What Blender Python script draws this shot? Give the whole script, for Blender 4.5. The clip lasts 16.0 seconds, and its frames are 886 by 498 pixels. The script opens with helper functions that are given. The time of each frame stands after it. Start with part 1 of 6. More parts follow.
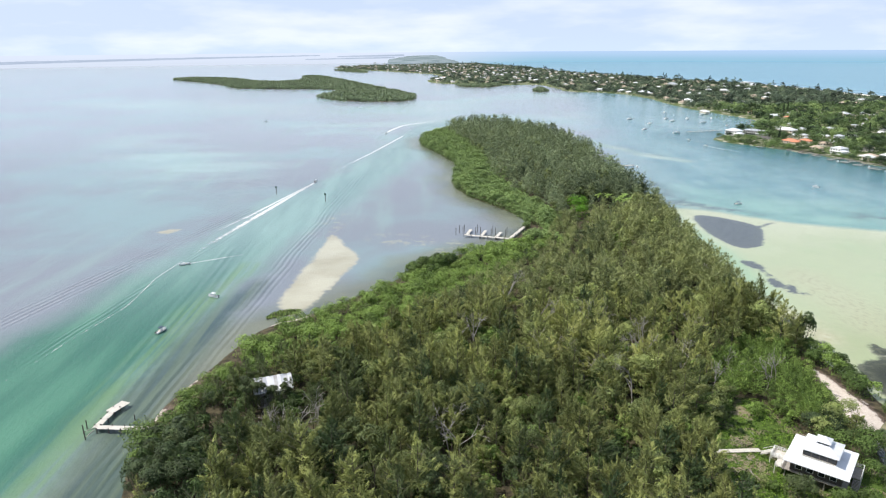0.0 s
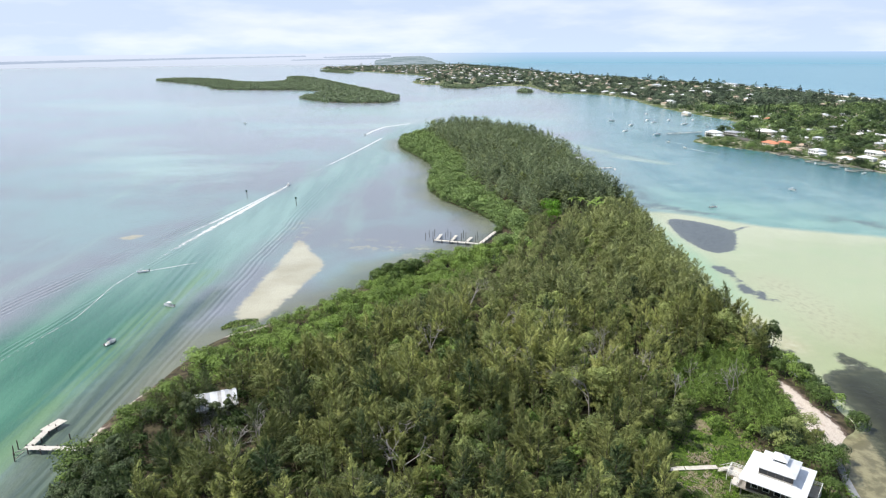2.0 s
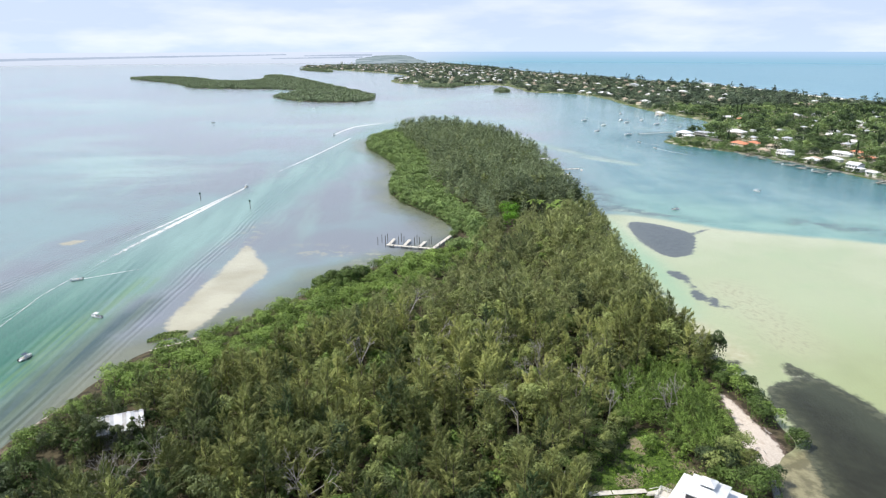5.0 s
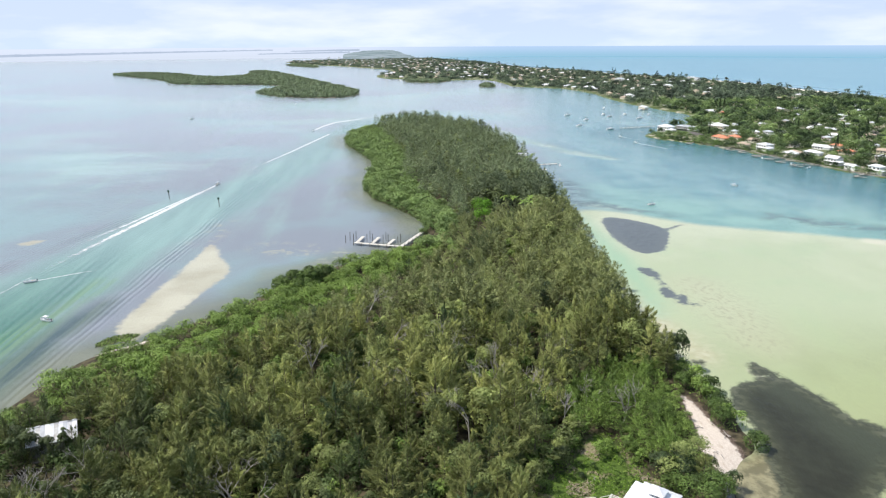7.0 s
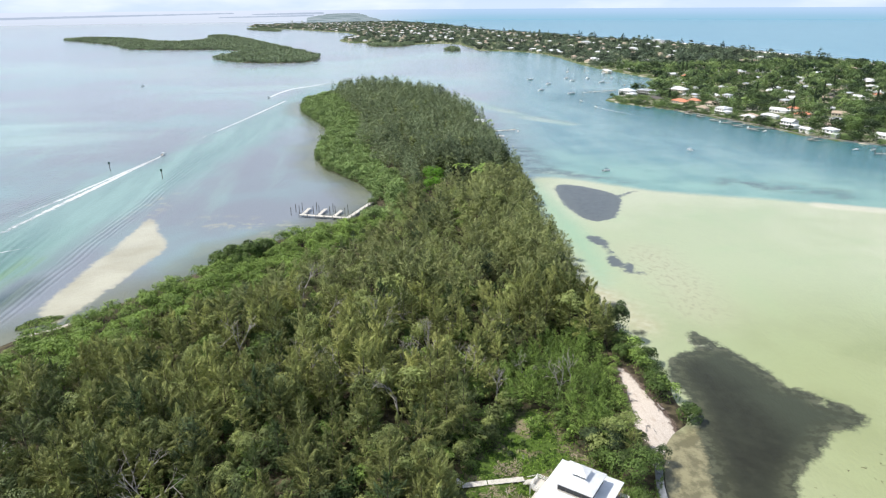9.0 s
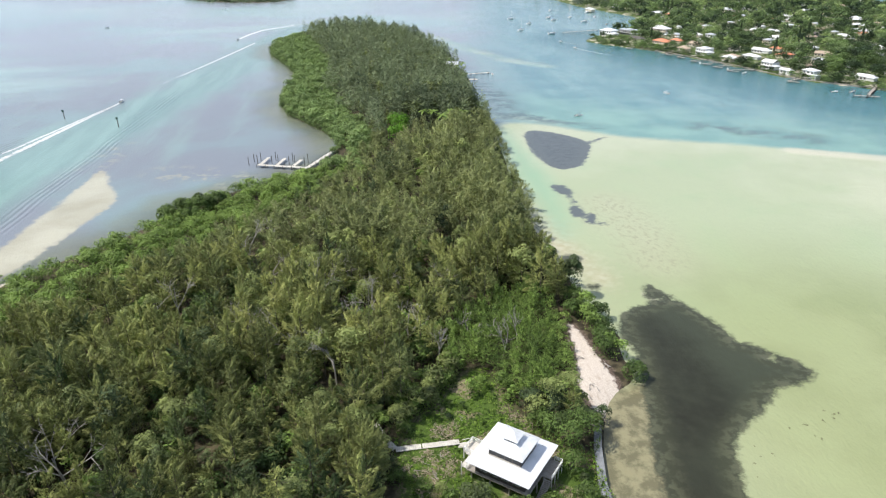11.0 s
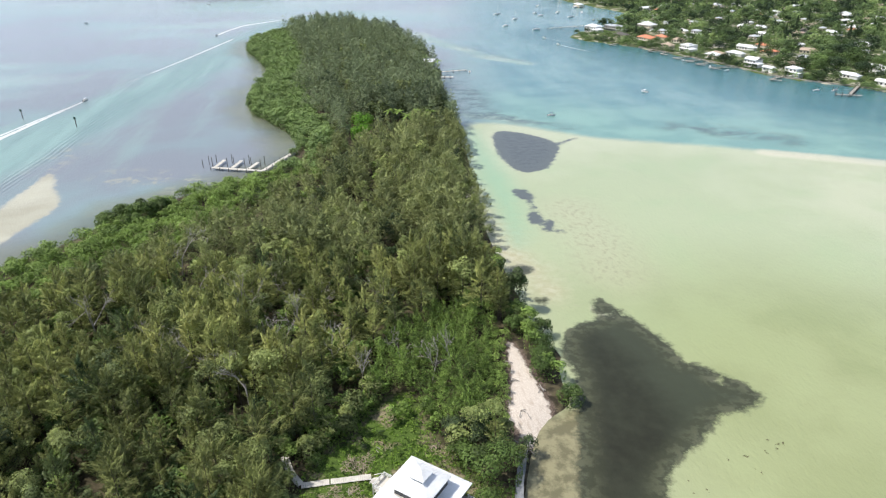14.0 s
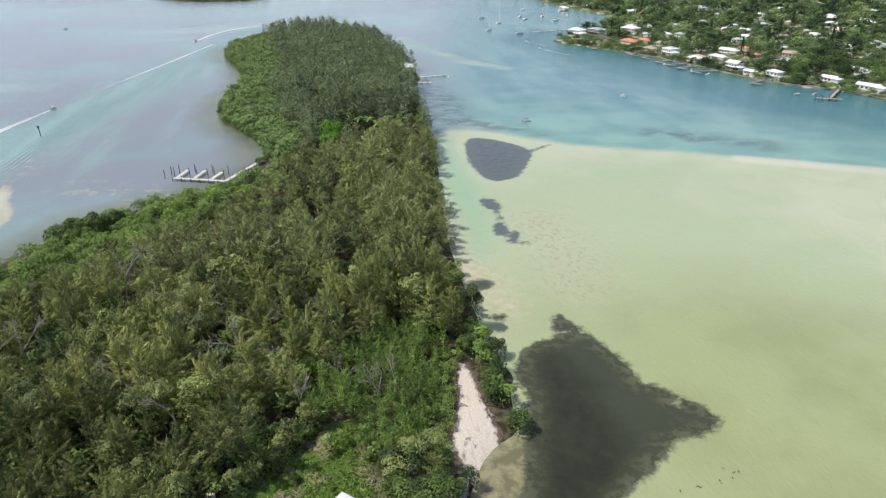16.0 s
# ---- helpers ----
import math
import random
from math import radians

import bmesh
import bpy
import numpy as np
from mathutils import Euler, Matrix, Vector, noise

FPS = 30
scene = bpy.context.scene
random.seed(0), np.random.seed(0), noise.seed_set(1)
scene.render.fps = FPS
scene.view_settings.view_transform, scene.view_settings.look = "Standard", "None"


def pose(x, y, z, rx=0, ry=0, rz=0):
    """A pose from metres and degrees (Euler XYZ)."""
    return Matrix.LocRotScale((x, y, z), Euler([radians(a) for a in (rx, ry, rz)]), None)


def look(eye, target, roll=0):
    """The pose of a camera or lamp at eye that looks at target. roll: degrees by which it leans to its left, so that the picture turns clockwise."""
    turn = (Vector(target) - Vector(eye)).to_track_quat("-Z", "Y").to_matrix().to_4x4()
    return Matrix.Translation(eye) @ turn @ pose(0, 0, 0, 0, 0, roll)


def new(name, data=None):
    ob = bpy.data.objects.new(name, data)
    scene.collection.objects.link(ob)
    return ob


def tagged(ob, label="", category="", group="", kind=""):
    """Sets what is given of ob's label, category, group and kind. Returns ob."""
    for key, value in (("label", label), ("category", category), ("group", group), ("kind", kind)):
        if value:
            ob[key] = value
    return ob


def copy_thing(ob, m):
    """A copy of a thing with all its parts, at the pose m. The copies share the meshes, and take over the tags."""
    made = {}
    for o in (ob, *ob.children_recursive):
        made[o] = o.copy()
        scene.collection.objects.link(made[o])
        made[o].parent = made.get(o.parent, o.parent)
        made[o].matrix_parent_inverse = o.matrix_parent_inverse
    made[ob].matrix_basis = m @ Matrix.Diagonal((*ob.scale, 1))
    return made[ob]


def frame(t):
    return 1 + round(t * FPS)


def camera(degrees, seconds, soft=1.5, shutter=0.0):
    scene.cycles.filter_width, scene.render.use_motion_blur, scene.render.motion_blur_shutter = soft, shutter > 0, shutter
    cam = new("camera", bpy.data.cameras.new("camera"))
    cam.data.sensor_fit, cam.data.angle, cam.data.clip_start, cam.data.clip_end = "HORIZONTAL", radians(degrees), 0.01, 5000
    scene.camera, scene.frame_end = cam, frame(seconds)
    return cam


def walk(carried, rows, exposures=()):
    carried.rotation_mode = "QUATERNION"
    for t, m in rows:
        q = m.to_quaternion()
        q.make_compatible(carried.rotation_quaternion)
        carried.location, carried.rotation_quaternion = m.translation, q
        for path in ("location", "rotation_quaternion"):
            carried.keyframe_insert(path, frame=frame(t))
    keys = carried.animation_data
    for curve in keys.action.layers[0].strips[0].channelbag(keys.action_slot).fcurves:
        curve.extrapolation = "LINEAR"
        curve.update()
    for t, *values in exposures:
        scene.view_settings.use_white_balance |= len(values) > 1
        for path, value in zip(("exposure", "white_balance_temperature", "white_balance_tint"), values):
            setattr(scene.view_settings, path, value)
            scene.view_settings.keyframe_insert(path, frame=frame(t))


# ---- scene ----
cam = camera(68.0, 16.0, 1.2)
PATH = [
    (0, (0.703, -1.581, 99.992), (0.728, 0.331, 99.406), -0.4),
    (0.5, (3.358, 0.208, 100.063), (3.393, 2.12, 99.48), -0.4),
    (1, (6.082, 1.982, 100.169), (6.125, 3.895, 99.586), -0.4),
    (1.5, (8.817, 3.697, 100.266), (8.869, 5.61, 99.682), -0.4),
    (2, (11.564, 5.387, 100.35), (11.622, 7.299, 99.766), -0.3),
    (2.5, (14.313, 7.112, 100.396), (14.376, 9.024, 99.813), -0.3),
    (3, (17.089, 8.855, 100.414), (17.158, 10.766, 99.83), -0.3),
    (3.5, (19.982, 10.517, 100.417), (20.058, 12.428, 99.832), -0.2),
    (4, (22.941, 12.151, 100.38), (23.024, 14.062, 99.795), -0.2),
    (4.5, (25.867, 13.772, 100.323), (25.96, 15.682, 99.738), -0.2),
    (5, (28.724, 15.352, 100.244), (28.829, 17.261, 99.657), -0.1),
    (7.5, (43.312, 23.065, 99.065), (43.45, 24.964, 98.453), -0.2),
    (8, (46.355, 24.712, 98.983), (46.503, 26.605, 98.354), -0.1),
    (8.5, (49.42, 26.268, 98.909), (49.595, 28.152, 98.261), -0.3),
    (9, (52.46, 27.795, 98.862), (52.673, 29.657, 98.165), -0.4),
    (9.2, (53.727, 28.407, 98.86), (53.946, 30.26, 98.14), -0.6),
    (11.5, (68.833, 35.553, 98.944), (69.071, 37.341, 98.08), -0.5),
    (12, (72.069, 37.149, 98.953), (72.302, 38.937, 98.088), -0.5),
    (12.5, (75.23, 38.656, 98.936), (75.463, 40.444, 98.07), -0.5),
    (13, (78.29, 40.064, 98.902), (78.525, 41.851, 98.035), -0.6),
    (13.5, (81.313, 41.471, 98.889), (81.551, 43.256, 98.021), -0.5),
    (14, (84.414, 42.943, 98.899), (84.655, 44.729, 98.031), -0.5),
    (14.5, (87.619, 44.479, 98.904), (87.864, 46.263, 98.035), -0.5),
    (15, (90.843, 46.045, 98.881), (91.093, 47.829, 98.012), -0.6),
    (15.5, (94.085, 47.678, 98.851), (94.34, 49.463, 97.986), -0.6),
    (16, (97.336, 49.397, 98.821), (97.593, 51.184, 97.961), -0.7),
]
walk(cam, [(t, look(eye, target, roll)) for t, eye, target, roll in PATH], exposures=((0, 0.14), (9, 0.14), (12.5, 0.10), (15.4, 0.05), (16, -0.14)))

# ---- world and sun ----
SUN_AZ, SUN_EL = radians(-80), radians(56)
world = bpy.data.worlds.new("sky")
scene.world = world
world.use_nodes = True
wn, wl = world.node_tree.nodes, world.node_tree.links
wn.clear()
sky = wn.new("ShaderNodeTexSky")
sky.sky_type, sky.sun_disc = "NISHITA", False
sky.sun_elevation, sky.sun_rotation = SUN_EL, SUN_AZ
sky.altitude, sky.air_density, sky.dust_density, sky.ozone_density = 50, 1.0, 1.5, 1.0
w_co = wn.new("ShaderNodeTexCoord")
w_map = wn.new("ShaderNodeMapping")
w_map.inputs["Scale"].default_value = (1.6, 1.6, 7.0)
w_noise = wn.new("ShaderNodeTexNoise")
w_noise.inputs["Scale"].default_value, w_noise.inputs["Detail"].default_value = 1.7, 7
w_ramp = wn.new("ShaderNodeMapRange")
for w_sock, w_val in zip(w_ramp.inputs, (0.0, 0.40, 0.64, 0.05, 0.72)):
    w_sock.default_value = w_val
w_sep = wn.new("ShaderNodeSeparateXYZ")
w_low = wn.new("ShaderNodeMapRange")
for w_sock, w_val in zip(w_low.inputs, (0.0, 0.0, 0.35, 0.97, 0.0)):
    w_sock.default_value = w_val
w_max = wn.new("ShaderNodeMath")
w_max.operation = "MAXIMUM"
w_tint = wn.new("ShaderNodeMix")
w_tint.data_type = "RGBA"
w_tint.inputs["A"].default_value = (6.4, 7.7, 10.2, 1)
w_tint.inputs["B"].default_value = (8.5, 9.3, 10.5, 1)
w_puff = wn.new("ShaderNodeTexNoise")
w_puff.inputs["Scale"].default_value, w_puff.inputs["Detail"].default_value = 4.0, 7
w_pr = wn.new("ShaderNodeMapRange")
for w_sock, w_val in zip(w_pr.inputs, (0.0, 0.43, 0.67, 0.0, 1.0)):
    w_sock.default_value = w_val
w_mix = wn.new("ShaderNodeMix")
w_mix.data_type = "RGBA"
w_bg = wn.new("ShaderNodeBackground")
w_bg.inputs["Strength"].default_value = 0.1
w_out = wn.new("ShaderNodeOutputWorld")
wl.new(w_co.outputs["Generated"], w_map.inputs["Vector"])
wl.new(w_co.outputs["Generated"], w_sep.inputs[0])
wl.new(w_map.outputs["Vector"], w_noise.inputs["Vector"])
wl.new(w_map.outputs["Vector"], w_puff.inputs["Vector"])
wl.new(w_noise.outputs["Fac"], w_ramp.inputs[0])
wl.new(w_puff.outputs["Fac"], w_pr.inputs[0])
wl.new(w_sep.outputs["Z"], w_low.inputs[0])
wl.new(w_ramp.outputs[0], w_max.inputs[0])
wl.new(w_low.outputs[0], w_max.inputs[1])
wl.new(w_pr.outputs[0], w_tint.inputs["Factor"])
wl.new(w_max.outputs[0], w_mix.inputs["Factor"])
wl.new(sky.outputs["Color"], w_mix.inputs["A"])
wl.new(w_tint.outputs["Result"], w_mix.inputs["B"])
wl.new(w_mix.outputs["Result"], w_bg.inputs["Color"])
wl.new(w_bg.outputs["Background"], w_out.inputs["Surface"])

sun_data = bpy.data.lights.new("sun", "SUN")
sun_data.energy, sun_data.angle, sun_data.color = 4.6, radians(0.6), (1.0, 0.95, 0.87)
sun = new("sun", sun_data)
sun.matrix_world = look((0, 0, 0), (-math.sin(SUN_AZ) * math.cos(SUN_EL), -math.cos(SUN_AZ) * math.cos(SUN_EL), -math.sin(SUN_EL)))


# ---- node helpers and materials ----
class Nodes:
    """A short way to write a node material."""

    def __init__(self, name):
        self.mat = bpy.data.materials.new(name)
        self.mat.use_nodes = True
        self.tree = self.mat.node_tree
        self.bsdf = self.tree.nodes["Principled BSDF"]

    def link(self, a, b):
        self.tree.links.new(a, b)

    def put(self, socket, value):
        if isinstance(value, bpy.types.NodeSocket):
            self.link(value, socket)
        elif isinstance(value, (tuple, list)):
            socket.default_value = (*value, 1) if len(value) == 3 and socket.type == "RGBA" else value
        else:
            socket.default_value = value

    def pos(self):
        return self.tree.nodes.new("ShaderNodeNewGeometry").outputs["Position"]

    def local(self):
        return self.tree.nodes.new("ShaderNodeTexCoord").outputs["Object"]

    def random(self):
        return self.tree.nodes.new("ShaderNodeObjectInfo").outputs["Random"]

    def island(self):
        return self.tree.nodes.new("ShaderNodeNewGeometry").outputs["Random Per Island"]

    def attr(self, name):
        n = self.tree.nodes.new("ShaderNodeAttribute")
        n.attribute_name = name
        return n.outputs["Fac"]

    def scaled(self, vec, scale, rot=0.0):
        n = self.tree.nodes.new("ShaderNodeMapping")
        n.inputs["Scale"].default_value = scale
        n.inputs["Rotation"].default_value = (0, 0, rot)
        self.link(vec, n.inputs["Vector"])
        return n.outputs["Vector"]

    def noise(self, vec, scale, detail=4.0, rough=0.55):
        n = self.tree.nodes.new("ShaderNodeTexNoise")
        n.inputs["Scale"].default_value, n.inputs["Detail"].default_value = scale, detail
        n.inputs["Roughness"].default_value = rough
        self.link(vec, n.inputs["Vector"])
        return n.outputs["Fac"]

    def math(self, op, a, b=0.0, c=0.0):
        n = self.tree.nodes.new("ShaderNodeMath")
        n.operation = op
        for s, v in zip(n.inputs, (a, b, c)):
            self.put(s, v)
        return n.outputs[0]

    def ramp(self, value, lo, hi, a=0.0, b=1.0, smooth=True):
        n = self.tree.nodes.new("ShaderNodeMapRange")
        n.interpolation_type = "SMOOTHSTEP" if smooth else "LINEAR"
        for s, v in zip(n.inputs, (value, lo, hi, a, b)):
            self.put(s, v)
        return n.outputs[0]

    def mix(self, fac, a, b):
        n = self.tree.nodes.new("ShaderNodeMix")
        n.data_type = "RGBA"
        self.put(n.inputs["Factor"], fac)
        self.put(n.inputs["A"], a)
        self.put(n.inputs["B"], b)
        return n.outputs["Result"]

    def bump(self, height, strength=0.3, distance=0.1):
        n = self.tree.nodes.new("ShaderNodeBump")
        n.inputs["Strength"].default_value, n.inputs["Distance"].default_value = strength, distance
        self.link(height, n.inputs["Height"])
        self.link(n.outputs["Normal"], self.bsdf.inputs["Normal"])

    def done(self, color, rough=0.6, metal=0.0, spec=0.5):
        self.put(self.bsdf.inputs["Base Color"], color)
        self.put(self.bsdf.inputs["Roughness"], rough)
        self.put(self.bsdf.inputs["Metallic"], metal)
        self.put(self.bsdf.inputs["Specular IOR Level"], spec)
        return self.mat


def simple(name, dark, light, scale=1.0, rough=0.6, metal=0.0, bump=0.2, dist=0.02, spec=0.5):
    """A weathered surface: two tones mixed by coarse and fine noise, with fine relief."""
    m = Nodes(name)
    p = m.pos()
    coarse, fine = m.noise(p, 0.6 * scale, 4), m.noise(p, 6 * scale, 5)
    f = m.math("MULTIPLY_ADD", fine, 0.5, m.math("MULTIPLY", coarse, 0.5))
    m.bump(fine, bump, dist)
    return m.done(m.mix(m.ramp(f, 0.3, 0.7), dark, light), rough, metal, spec)


def foliage(name, dark, light, cool, dry, translucent=0.3):
    """Leaves: a tone for each tree, a finer one for each leaf spray, some trees cooler, some dry."""
    m = Nodes(name)
    t, r = m.attr("tone"), m.random()
    tree = m.tree.nodes.new("ShaderNodeMix")
    m.put(tree.inputs["Factor"], m.math("LESS_THAN", t, 0.0))
    m.put(tree.inputs["A"], t)
    m.put(tree.inputs["B"], m.math("MULTIPLY", r, 0.84))
    tone = tree.outputs["Result"]
    leaf = m.island()
    base = m.mix(m.math("MULTIPLY_ADD", leaf, 0.14, m.math("MULTIPLY_ADD", tone, 0.50, 0.15)), dark, light)
    wide = m.noise(m.pos(), 0.03, 3)
    coolness = m.math("MULTIPLY", m.ramp(tone, 0.42, 0.12), m.ramp(wide, 0.35, 0.6, 0.5, 1.0))
    col = m.mix(coolness, base, m.mix(leaf, tuple(0.6 * c for c in cool), cool))
    col = m.mix(m.math("MULTIPLY", m.ramp(tone, 0.84, 1.0), 0.45), col, dry)
    vary = m.tree.nodes.new("ShaderNodeVectorMath")
    vary.operation = "SCALE"
    m.link(col, vary.inputs[0])
    m.link(m.math("MULTIPLY", m.math("MULTIPLY_ADD", m.attr("plume"), 0.40, 0.98), m.math("MULTIPLY_ADD", tone, 0.68, 0.58)), vary.inputs["Scale"])
    col = vary.outputs[0]
    m.done(col, 0.6, 0.0, 0.3)
    tr = m.tree.nodes.new("ShaderNodeBsdfTranslucent")
    m.link(col, tr.inputs["Color"])
    mx = m.tree.nodes.new("ShaderNodeMixShader")
    mx.inputs["Fac"].default_value = translucent
    m.link(m.bsdf.outputs[0], mx.inputs[1])
    m.link(tr.outputs[0], mx.inputs[2])
    m.link(mx.outputs[0], m.tree.nodes["Material Output"].inputs["Surface"])
    return m.mat


PINE = foliage("casuarina_leaves", (0.112, 0.138, 0.044), (0.382, 0.408, 0.130), (0.10, 0.165, 0.058), (0.36, 0.31, 0.12), 0.18)
# bluer than the near leaves: faint distance haze put into the colour
MID_PINE = foliage("casuarina_leaves_faint_haze", (0.148, 0.180, 0.072), (0.380, 0.412, 0.162), (0.115, 0.18, 0.075), (0.36, 0.33, 0.14), 0.18)
MANGROVE = foliage("mangrove_leaves", (0.100, 0.172, 0.032), (0.29, 0.415, 0.09), (0.11, 0.185, 0.042), (0.34, 0.42, 0.13), 0.12)
SHRUB = foliage("shrub_leaves", (0.08, 0.14, 0.03), (0.265, 0.38, 0.085), (0.10, 0.17, 0.05), (0.31, 0.33, 0.115), 0.2)
LIME = foliage("lime_leaves", (0.14, 0.32, 0.025), (0.30, 0.60, 0.07), (0.18, 0.42, 0.04), (0.30, 0.56, 0.07), 0.35)
TURF = foliage("grass_blades", (0.075, 0.15, 0.02), (0.255, 0.41, 0.056), (0.08, 0.15, 0.03), (0.26, 0.28, 0.10), 0.25)
BARK = simple("bark", (0.06, 0.048, 0.038), (0.16, 0.135, 0.11), 3, 0.9)
DEADWOOD = simple("bleached_deadwood", (0.22, 0.20, 0.18), (0.44, 0.41, 0.38), 3, 0.9)


WAVE_TRAINS = (((-166, 233), (-116, 425), 8.0, 2.9, 3.6), ((-83, 110), (-58, 560), 7.5, 2.7, 1.5), ((-93, 160), (-102, 335), 12.0, 4.0, 1.3), ((-136, 200), (-108, 400), 4.0, 2.4, 1.0))


def water_material():
    m = Nodes("shallow_sea_water")
    p = m.pos()
    big, mid, fine = m.noise(p, 0.006, 4), m.noise(p, 0.03, 5), m.noise(p, 0.35, 5)
    streak = m.noise(m.scaled(p, (0.05, 0.006, 1), 0.35), 1.0, 6)
    wob = m.math("MULTIPLY_ADD", mid, 26.0, m.math("MULTIPLY_ADD", fine, 5.0, -15.5))
    edge = m.math("MULTIPLY_ADD", fine, 7.0, m.math("MULTIPLY_ADD", mid, 8.0, -7.5))
    # the bay: sea grass beds in violet grey, and pale green sand between them
    bay = m.mix(m.ramp(big, 0.43, 0.64), (0.205, 0.225, 0.256), (0.215, 0.31, 0.318))
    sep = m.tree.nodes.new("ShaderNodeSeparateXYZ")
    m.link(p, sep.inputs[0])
    # sky shine on distant water painted in: the bay pales along y
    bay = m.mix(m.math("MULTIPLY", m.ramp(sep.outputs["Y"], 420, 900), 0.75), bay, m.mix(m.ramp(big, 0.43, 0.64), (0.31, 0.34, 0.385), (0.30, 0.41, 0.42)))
    bay = m.mix(m.math("MULTIPLY", m.ramp(streak, 0.52, 0.72), 0.4), bay, (0.26, 0.38, 0.34))
    sandy = m.math("MULTIPLY", m.ramp(m.math("ADD", m.attr("shallows"), m.math("MULTIPLY", wob, 3.0)), -60, 50), m.ramp(m.noise(m.scaled(p, (0.004, 0.02, 1), 0.25), 1.0, 6), 0.36, 0.62))
    bay = m.mix(m.math("MULTIPLY", sandy, 0.65), bay, (0.36, 0.50, 0.46))
    # the deep passes
    pas = m.mix(m.ramp(m.math("MULTIPLY_ADD", mid, 0.5, m.math("MULTIPLY", streak, 0.5)), 0.38, 0.62), (0.108, 0.232, 0.262), (0.18, 0.312, 0.322))
    col = m.mix(m.ramp(m.math("ADD", m.attr("pass_bed"), m.math("MULTIPLY", wob, 2.0)), -35, 45), bay, pas)
    col = m.mix(m.math("MULTIPLY", m.ramp(m.attr("deep"), -45, 25), 0.85), col, (0.035, 0.145, 0.165))
    gulf = m.mix(m.ramp(streak, 0.3, 0.7), (0.135, 0.285, 0.375), (0.17, 0.33, 0.41))
    col = m.mix(m.ramp(m.attr("gulf"), -60, 60), col, gulf)
    chan = m.mix(m.ramp(streak, 0.35, 0.65), (0.038, 0.135, 0.092), (0.085, 0.22, 0.145))
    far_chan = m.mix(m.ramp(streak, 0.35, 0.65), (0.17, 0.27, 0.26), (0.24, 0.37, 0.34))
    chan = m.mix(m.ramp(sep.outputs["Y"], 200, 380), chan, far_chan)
    col = m.mix(m.ramp(m.math("ADD", m.attr("channel"), wob), -16, 16), col, chan)
    shoal = m.mix(m.ramp(mid, 0.35, 0.65), (0.112, 0.122, 0.082), (0.175, 0.182, 0.122))
    col = m.mix(m.math("MULTIPLY", m.ramp(m.math("ADD", m.attr("shoal"), wob), -12, 12), 0.85), col, shoal)
    lime = m.math("MULTIPLY", m.ramp(m.math("ADD", m.attr("lime"), m.math("MULTIPLY", wob, 0.3)), -7, 4), m.ramp(m.noise(m.scaled(p, (0.30, 0.012, 1), -0.06), 1.0, 4), 0.40, 0.58))
    col = m.mix(m.math("MULTIPLY", lime, 0.5), col, (0.15, 0.255, 0.10))
    col = m.mix(m.math("MULTIPLY", m.ramp(m.math("ADD", m.attr("slate"), m.math("MULTIPLY", wob, 0.5)), -7, 6), 0.85), col, m.mix(m.ramp(m.noise(m.scaled(p, (0.30, 0.012, 1), -0.06), 1.0, 5), 0.35, 0.65), (0.034, 0.066, 0.068), (0.095, 0.135, 0.095)))
    flat = m.mix(m.ramp(big, 0.42, 0.58), (0.375, 0.425, 0.27), (0.455, 0.48, 0.335))
    flat = m.mix(m.math("MULTIPLY", m.ramp(mid, 0.48, 0.68), 0.4), flat, (0.33, 0.42, 0.25))
    flat = m.mix(m.math("MULTIPLY", m.ramp(m.attr("olive"), -60, 30), 0.8), flat, m.mix(m.ramp(mid, 0.35, 0.65), (0.225, 0.26, 0.106), (0.288, 0.324, 0.15)))
    flat = m.mix(m.math("MULTIPLY", m.ramp(m.math("ADD", m.attr("tan"), wob), -8, 8), 0.7), flat, m.mix(m.ramp(fine, 0.35, 0.65), (0.42, 0.365, 0.245), (0.52, 0.47, 0.35)))
    flat = m.mix(m.math("MULTIPLY", m.ramp(m.math("ADD", m.attr("ribs"), wob), -16, 14), 0.35), flat, (0.44, 0.405, 0.29))
    rib = m.noise(m.scaled(p, (0.55, 0.32, 1), 0.2), 1.0, 8, 0.66)
    flat = m.mix(m.math("MULTIPLY", m.math("MULTIPLY", m.ramp(rib, 0.49, 0.62), m.ramp(m.attr("ribs"), -12, 10)), 0.5), flat, (0.27, 0.265, 0.175))
    near_flat = m.math("MULTIPLY", m.ramp(m.math("ADD", m.attr("flat"), m.math("MULTIPLY", wob, 1.6)), -115, -4), m.ramp(sep.outputs["X"], 140, 190))
    col = m.mix(m.math("MULTIPLY", near_flat, 0.72), col, m.mix(m.ramp(mid, 0.4, 0.62), (0.175, 0.325, 0.285), (0.23, 0.40, 0.33)))
    col = m.mix(m.ramp(m.math("ADD", m.attr("flat"), edge), -6, 5), col, flat)
    col = m.mix(m.math("MULTIPLY", m.ramp(m.math("ADD", m.attr("rim"), m.math("MULTIPLY", edge, 0.4)), -3.5, 2.5), 0.7), col, (0.60, 0.56, 0.43))
    col = m.mix(m.math("MULTIPLY", m.ramp(m.math("ADD", m.attr("lagoon"), edge), -8, 8), 0.8), col, (0.27, 0.42, 0.28))
    col = m.mix(m.math("MULTIPLY", m.ramp(m.math("ADD", m.attr("pale"), m.math("MULTIPLY", wob, 0.6)), -9, 4), 0.65), col, m.mix(m.ramp(mid, 0.35, 0.65), (0.24, 0.36, 0.30), (0.38, 0.45, 0.37)))
    weed = m.mix(m.ramp(fine, 0.35, 0.65), (0.055, 0.10, 0.11), (0.12, 0.17, 0.17))
    patchy = m.ramp(m.noise(m.scaled(p, (0.07, 0.11, 1), 0.5), 1.0, 7, 0.65), 0.40, 0.56, 0.1, 1.0)
